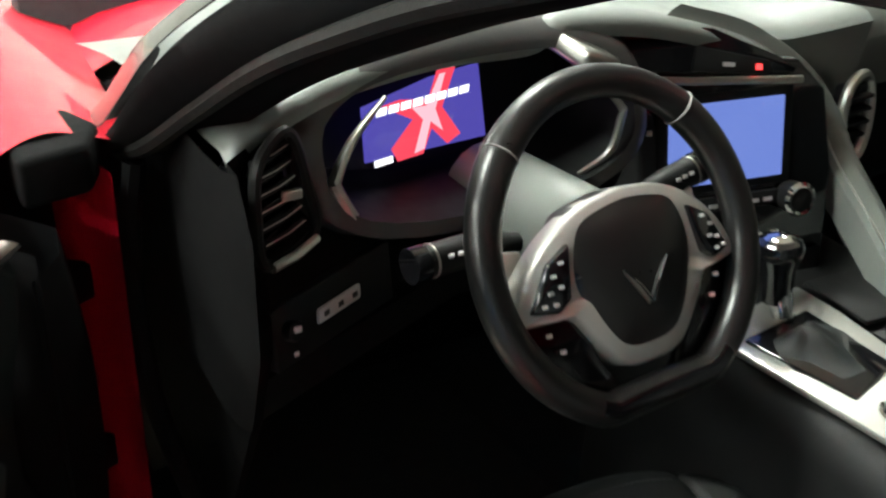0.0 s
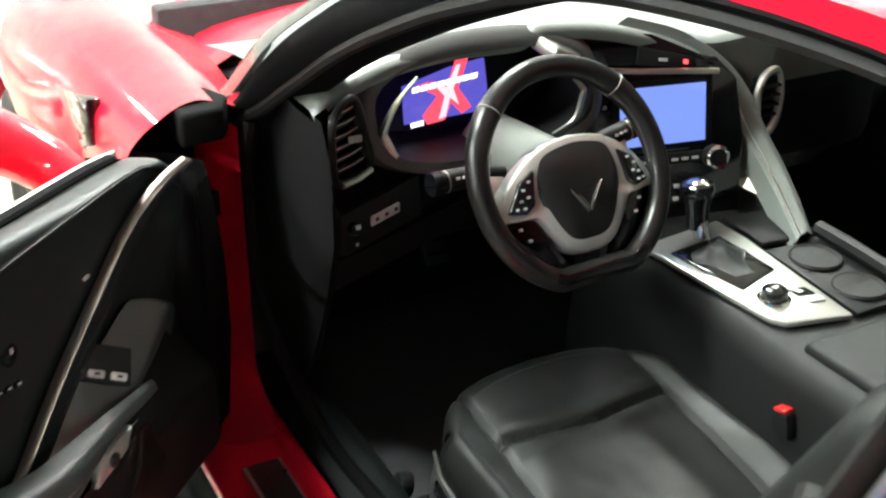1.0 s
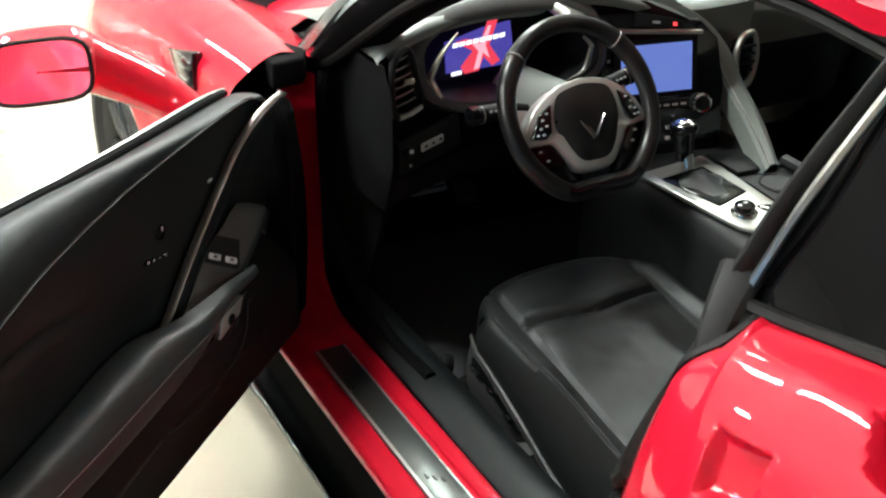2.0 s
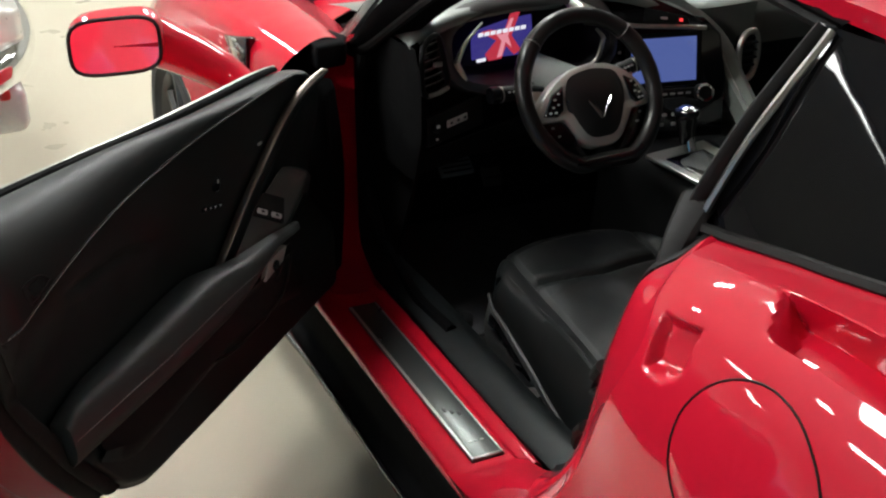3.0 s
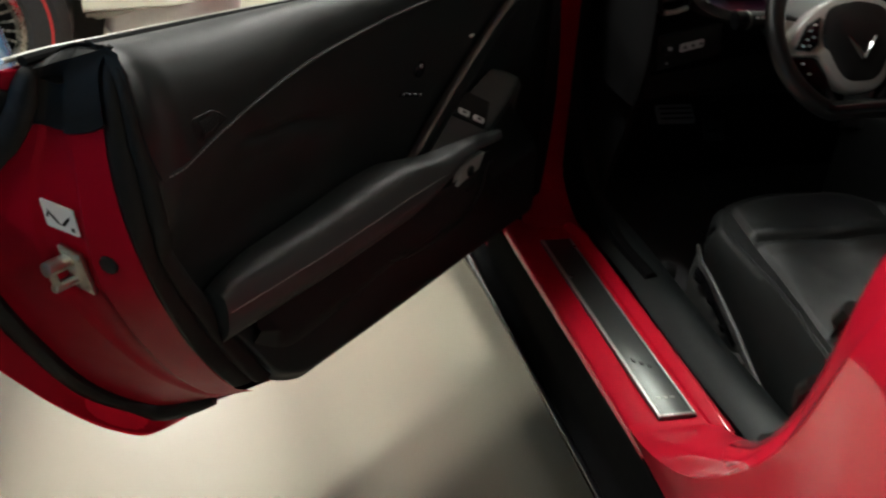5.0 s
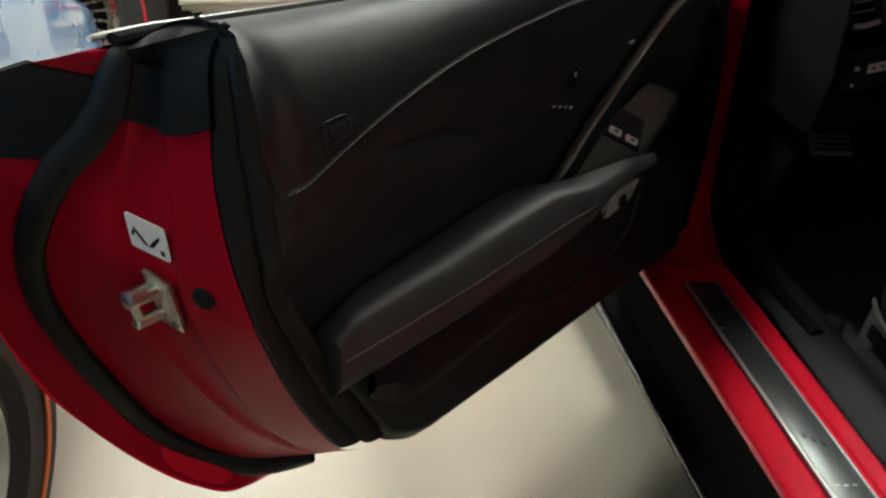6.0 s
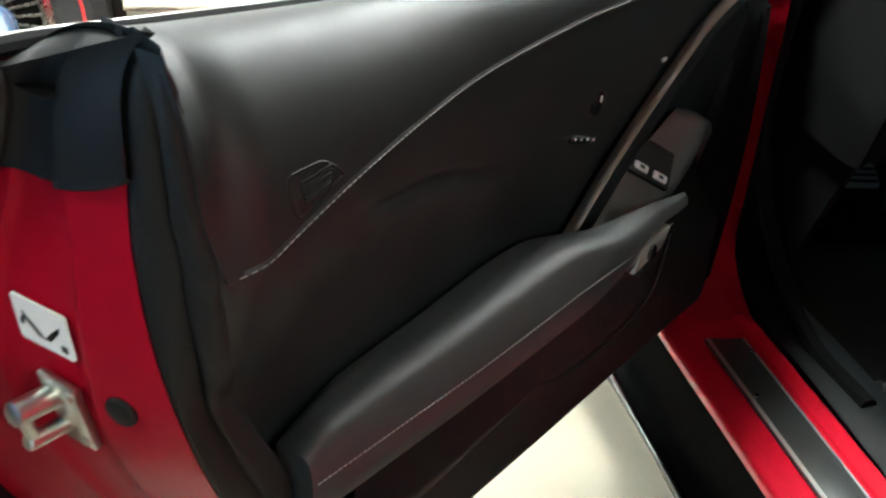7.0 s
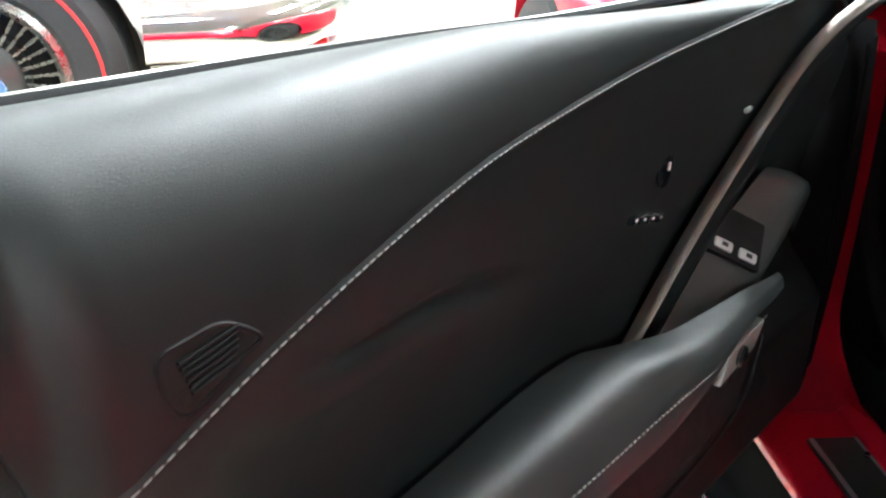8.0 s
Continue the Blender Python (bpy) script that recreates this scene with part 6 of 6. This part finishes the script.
# ---- wing mirror on the door ----
mc = Vector((-1.228, 0.26, 0.972))
MX, MY = Vector((0.95, -0.30, 0)).normalized(), Vector((0.30, 0.94, 0.11)).normalized()
rows = []
for f, sc in ((0.0, 1.0), (0.25, 1.03), (0.5, 0.98), (0.75, 0.82), (0.92, 0.5), (1.0, 0.15)):
    ring = []
    for k in range(36):
        a = 2 * math.pi * k / 36
        ca, sa = math.cos(a), math.sin(a)
        q = (abs(ca) ** 4 + abs(sa) ** 4) ** (-0.25)
        x, z = 0.082 * ca * q, 0.052 * sa * q
        ring.append(mc + MX * x * sc + MY * 0.10 * f + Vector((0, 0, (z + 0.006 * x / 0.08) * sc)))
    rows.append(ring)
mir = part("wing_mirror", sheet(rows, closed=True), RED, car, "red wing mirror on the open door")
part("mirror_glass", sheet([[mc + (p - mc) * s - MY * 0.003 for p in rows[0]] for s in (0.93, 0.5, 0.02)]), MIRROR, mir, "mirror glass reflecting red paint")
part("mirror_frame", tube([mc + (p - mc) * 0.965 - MY * 0.002 for p in rows[0]], 0.004, 6, closed=True, up=MY), RUBBER, mir)
armp = curve([(-1.165, 0.33, 0.965), (-1.10, 0.335, 0.93), (-1.03, 0.325, 0.885), (-0.985, 0.30, 0.845)], 20)
part("mirror_arm", tube(armp, [0.060 - 0.022 * k / 20 for k in range(21)], 14, flat=0.85), RED, mir, "red mirror arm")


# ---- neighbouring cars ----
def shell(parent, name, stations, material, label="", arches=(), windows=()):
    """A body from stations (along, half width, low, shoulder, top, top width)."""
    rows = []
    ks = [s[0] for s in stations]
    f = [fn(ks, [s[k] for s in stations]) for k in range(1, 6)]
    for a in np.linspace(ks[0], ks[-1], 150):
        w, lo, sh, tp, tw = (g(a) for g in f)
        half = [(w * 0.9, lo), (w, lo + 0.06), (w * 1.02, (lo + sh) / 2), (w, sh - 0.05), (w * 0.95, sh), (tw + (w * 0.95 - tw) * 0.3, sh + (tp - sh) * 0.35), (tw, tp), (tw * 0.5, tp + 0.015)]
        half = curve([(x, 0, z) for x, z in half], 40)
        for ay, az, r in arches:
            if abs(a - ay) < r:
                top = az + math.sqrt(r * r - (a - ay) ** 2)
                half = [Vector((p.x, 0, max(p.z, top))) for p in half]
        row = [Vector((p.x, a, p.z)) for p in half] + [Vector((-p.x, a, p.z)) for p in half[::-1]]
        rows.append(row)
    # windows: dark panes 4 mm proud of the upper body
    for lo, hi, across in windows:
        for side in (-1, 1):
            pane = []
            for a in np.linspace(lo, hi, 14):
                w, low, sh, tp, tw = (g(a) for g in f)
                top = curve([(w * 0.95, 0, sh), (tw + (w * 0.95 - tw) * 0.3, 0, sh + (tp - sh) * 0.35), (tw, 0, tp), (tw * 0.5, 0, tp + 0.015)], 24)
                if across:
                    pane.append([Vector((side * p.x, a, p.z + 0.006)) for p in (top[17], top[19], top[21])] + [Vector((0, a, tp + 0.026))])
                else:
                    pane.append([Vector((side * (p.x + 0.004), a, p.z + 0.002)) for p in (top[3], top[6], top[10], top[14])])
            part("windscreen" if across else "side_window", sheet(pane), GLOSS, parent, "dark car window", 60)
    return part(name, sheet(rows, closed=True), material, parent, label, 50)


blue = new("blue_car")
blue.location = (-2.72, -0.27, 0.0)
tagged(blue, "light metallic blue car parked beside the open door", "car")
shell(blue, "body", [(-3.4, 0.62, 0.35, 0.75, 0.80, 0.5), (-2.9, 0.84, 0.25, 0.86, 0.92, 0.6), (-2.2, 0.87, 0.22, 0.88, 1.15, 0.52), (-1.4, 0.87, 0.22, 0.88, 1.22, 0.50), (-0.7, 0.87, 0.22, 0.88, 0.98, 0.55), (0.0, 0.87, 0.22, 0.87, 0.93, 0.55), (0.35, 0.87, 0.22, 0.85, 0.90, 0.55), (0.6, 0.89, 0.22, 0.80, 0.84, 0.5), (0.9, 0.90, 0.25, 0.70, 0.75, 0.5), (1.2, 0.88, 0.30, 0.60, 0.66, 0.5), (1.5, 0.6, 0.36, 0.50, 0.54, 0.35)], BLUE, "light blue car body", ((0.0, 0.335, 0.40), (-2.5, 0.325, 0.365)), ((-2.35, -0.85, False), (-1.25, -0.45, True), (-2.75, -2.25, True)))
for y in (0.0, -2.5):
    for sx in (-1, 1):
        part("wheel_liner", disc((sx * 0.56, y, 0.36), (sx, 0, 0), 0.42, 0.02, 0.002, 40), PLASTIC, blue)
        steer = radians(-24 if y == 0.0 else 0)
        road_wheel((sx * 0.70, y, 0.325), (sx * math.cos(steer), sx * math.sin(steer), 0), tyre_w=0.22, r=0.325, rim_r=0.215, rim=SATIN, line=ORANGE, parent=blue)

silver = new("silver_car")
silver.location = (-2.09, 2.55, 0.0)
silver.rotation_euler = (0, 0, radians(-90))
tagged(silver, "silver classic car with red-lined tyres, parked crosswise", "car")
shell(silver, "body", [(-3.2, 0.6, 0.40, 0.75, 0.78, 0.4), (-2.6, 0.80, 0.28, 0.85, 0.88, 0.5), (-1.9, 0.83, 0.24, 0.86, 1.20, 0.48), (-1.2, 0.83, 0.24, 0.84, 1.22, 0.46), (-0.6, 0.83, 0.24, 0.80, 0.92, 0.5), (0.0, 0.83, 0.30, 0.78, 0.82, 0.5), (0.45, 0.78, 0.34, 0.72, 0.74, 0.45), (0.72, 0.60, 0.42, 0.66, 0.68, 0.4), (0.86, 0.45, 0.46, 0.60, 0.62, 0.3)], SILVER, "silver car body", ((0.0, 0.33, 0.37), (-2.45, 0.33, 0.37)), ((-2.0, -0.85, False), (-1.05, -0.50, True), (-2.45, -2.0, True)))
for y in (0.0, -2.45):
    for sx in (-1, 1):
        road_wheel((sx * 0.74, y, 0.33), (sx, 0, 0), tyre_w=0.20, r=0.33, rim_r=0.205, spokes=36, rim=WIRE, line=REDLINE, parent=silver, hubcap=True)
        part("wheel_liner", disc((sx * 0.60, y, 0.36), (sx, 0, 0), 0.42, 0.02, 0.002, 48), PLASTIC, silver)
part("front_bumper", tube(curve([(0.80, 0.36, 0.44), (0.76, 0.62, 0.45), (0.60, 0.78, 0.46), (0.30, 0.86, 0.46), (0.0, 0.88, 0.46), (-0.30, 0.86, 0.46), (-0.60, 0.78, 0.46), (-0.76, 0.62, 0.45), (-0.80, 0.36, 0.44)], 50), 0.045, 12, flat=1.4), CHROME, silver, "chrome front bumper")
part("valance", box((0.0, 0.62, 0.33), (1.25, 0.42, 0.16), 0.04, seg=3), BUTTON, silver)
part("marker_lamp", box((0.66, 0.76, 0.40), (0.035, 0.035, 0.035), 0.010), REDMARK, silver, "small red marker lamp")

# keep every thing three levels deep: a part that has pieces of its own hangs on its thing
for ob in list(bpy.data.objects):
    up = ob.parent
    if ob.children and up and up.parent:
        while up.parent:
            up = up.parent
        ob.parent = up
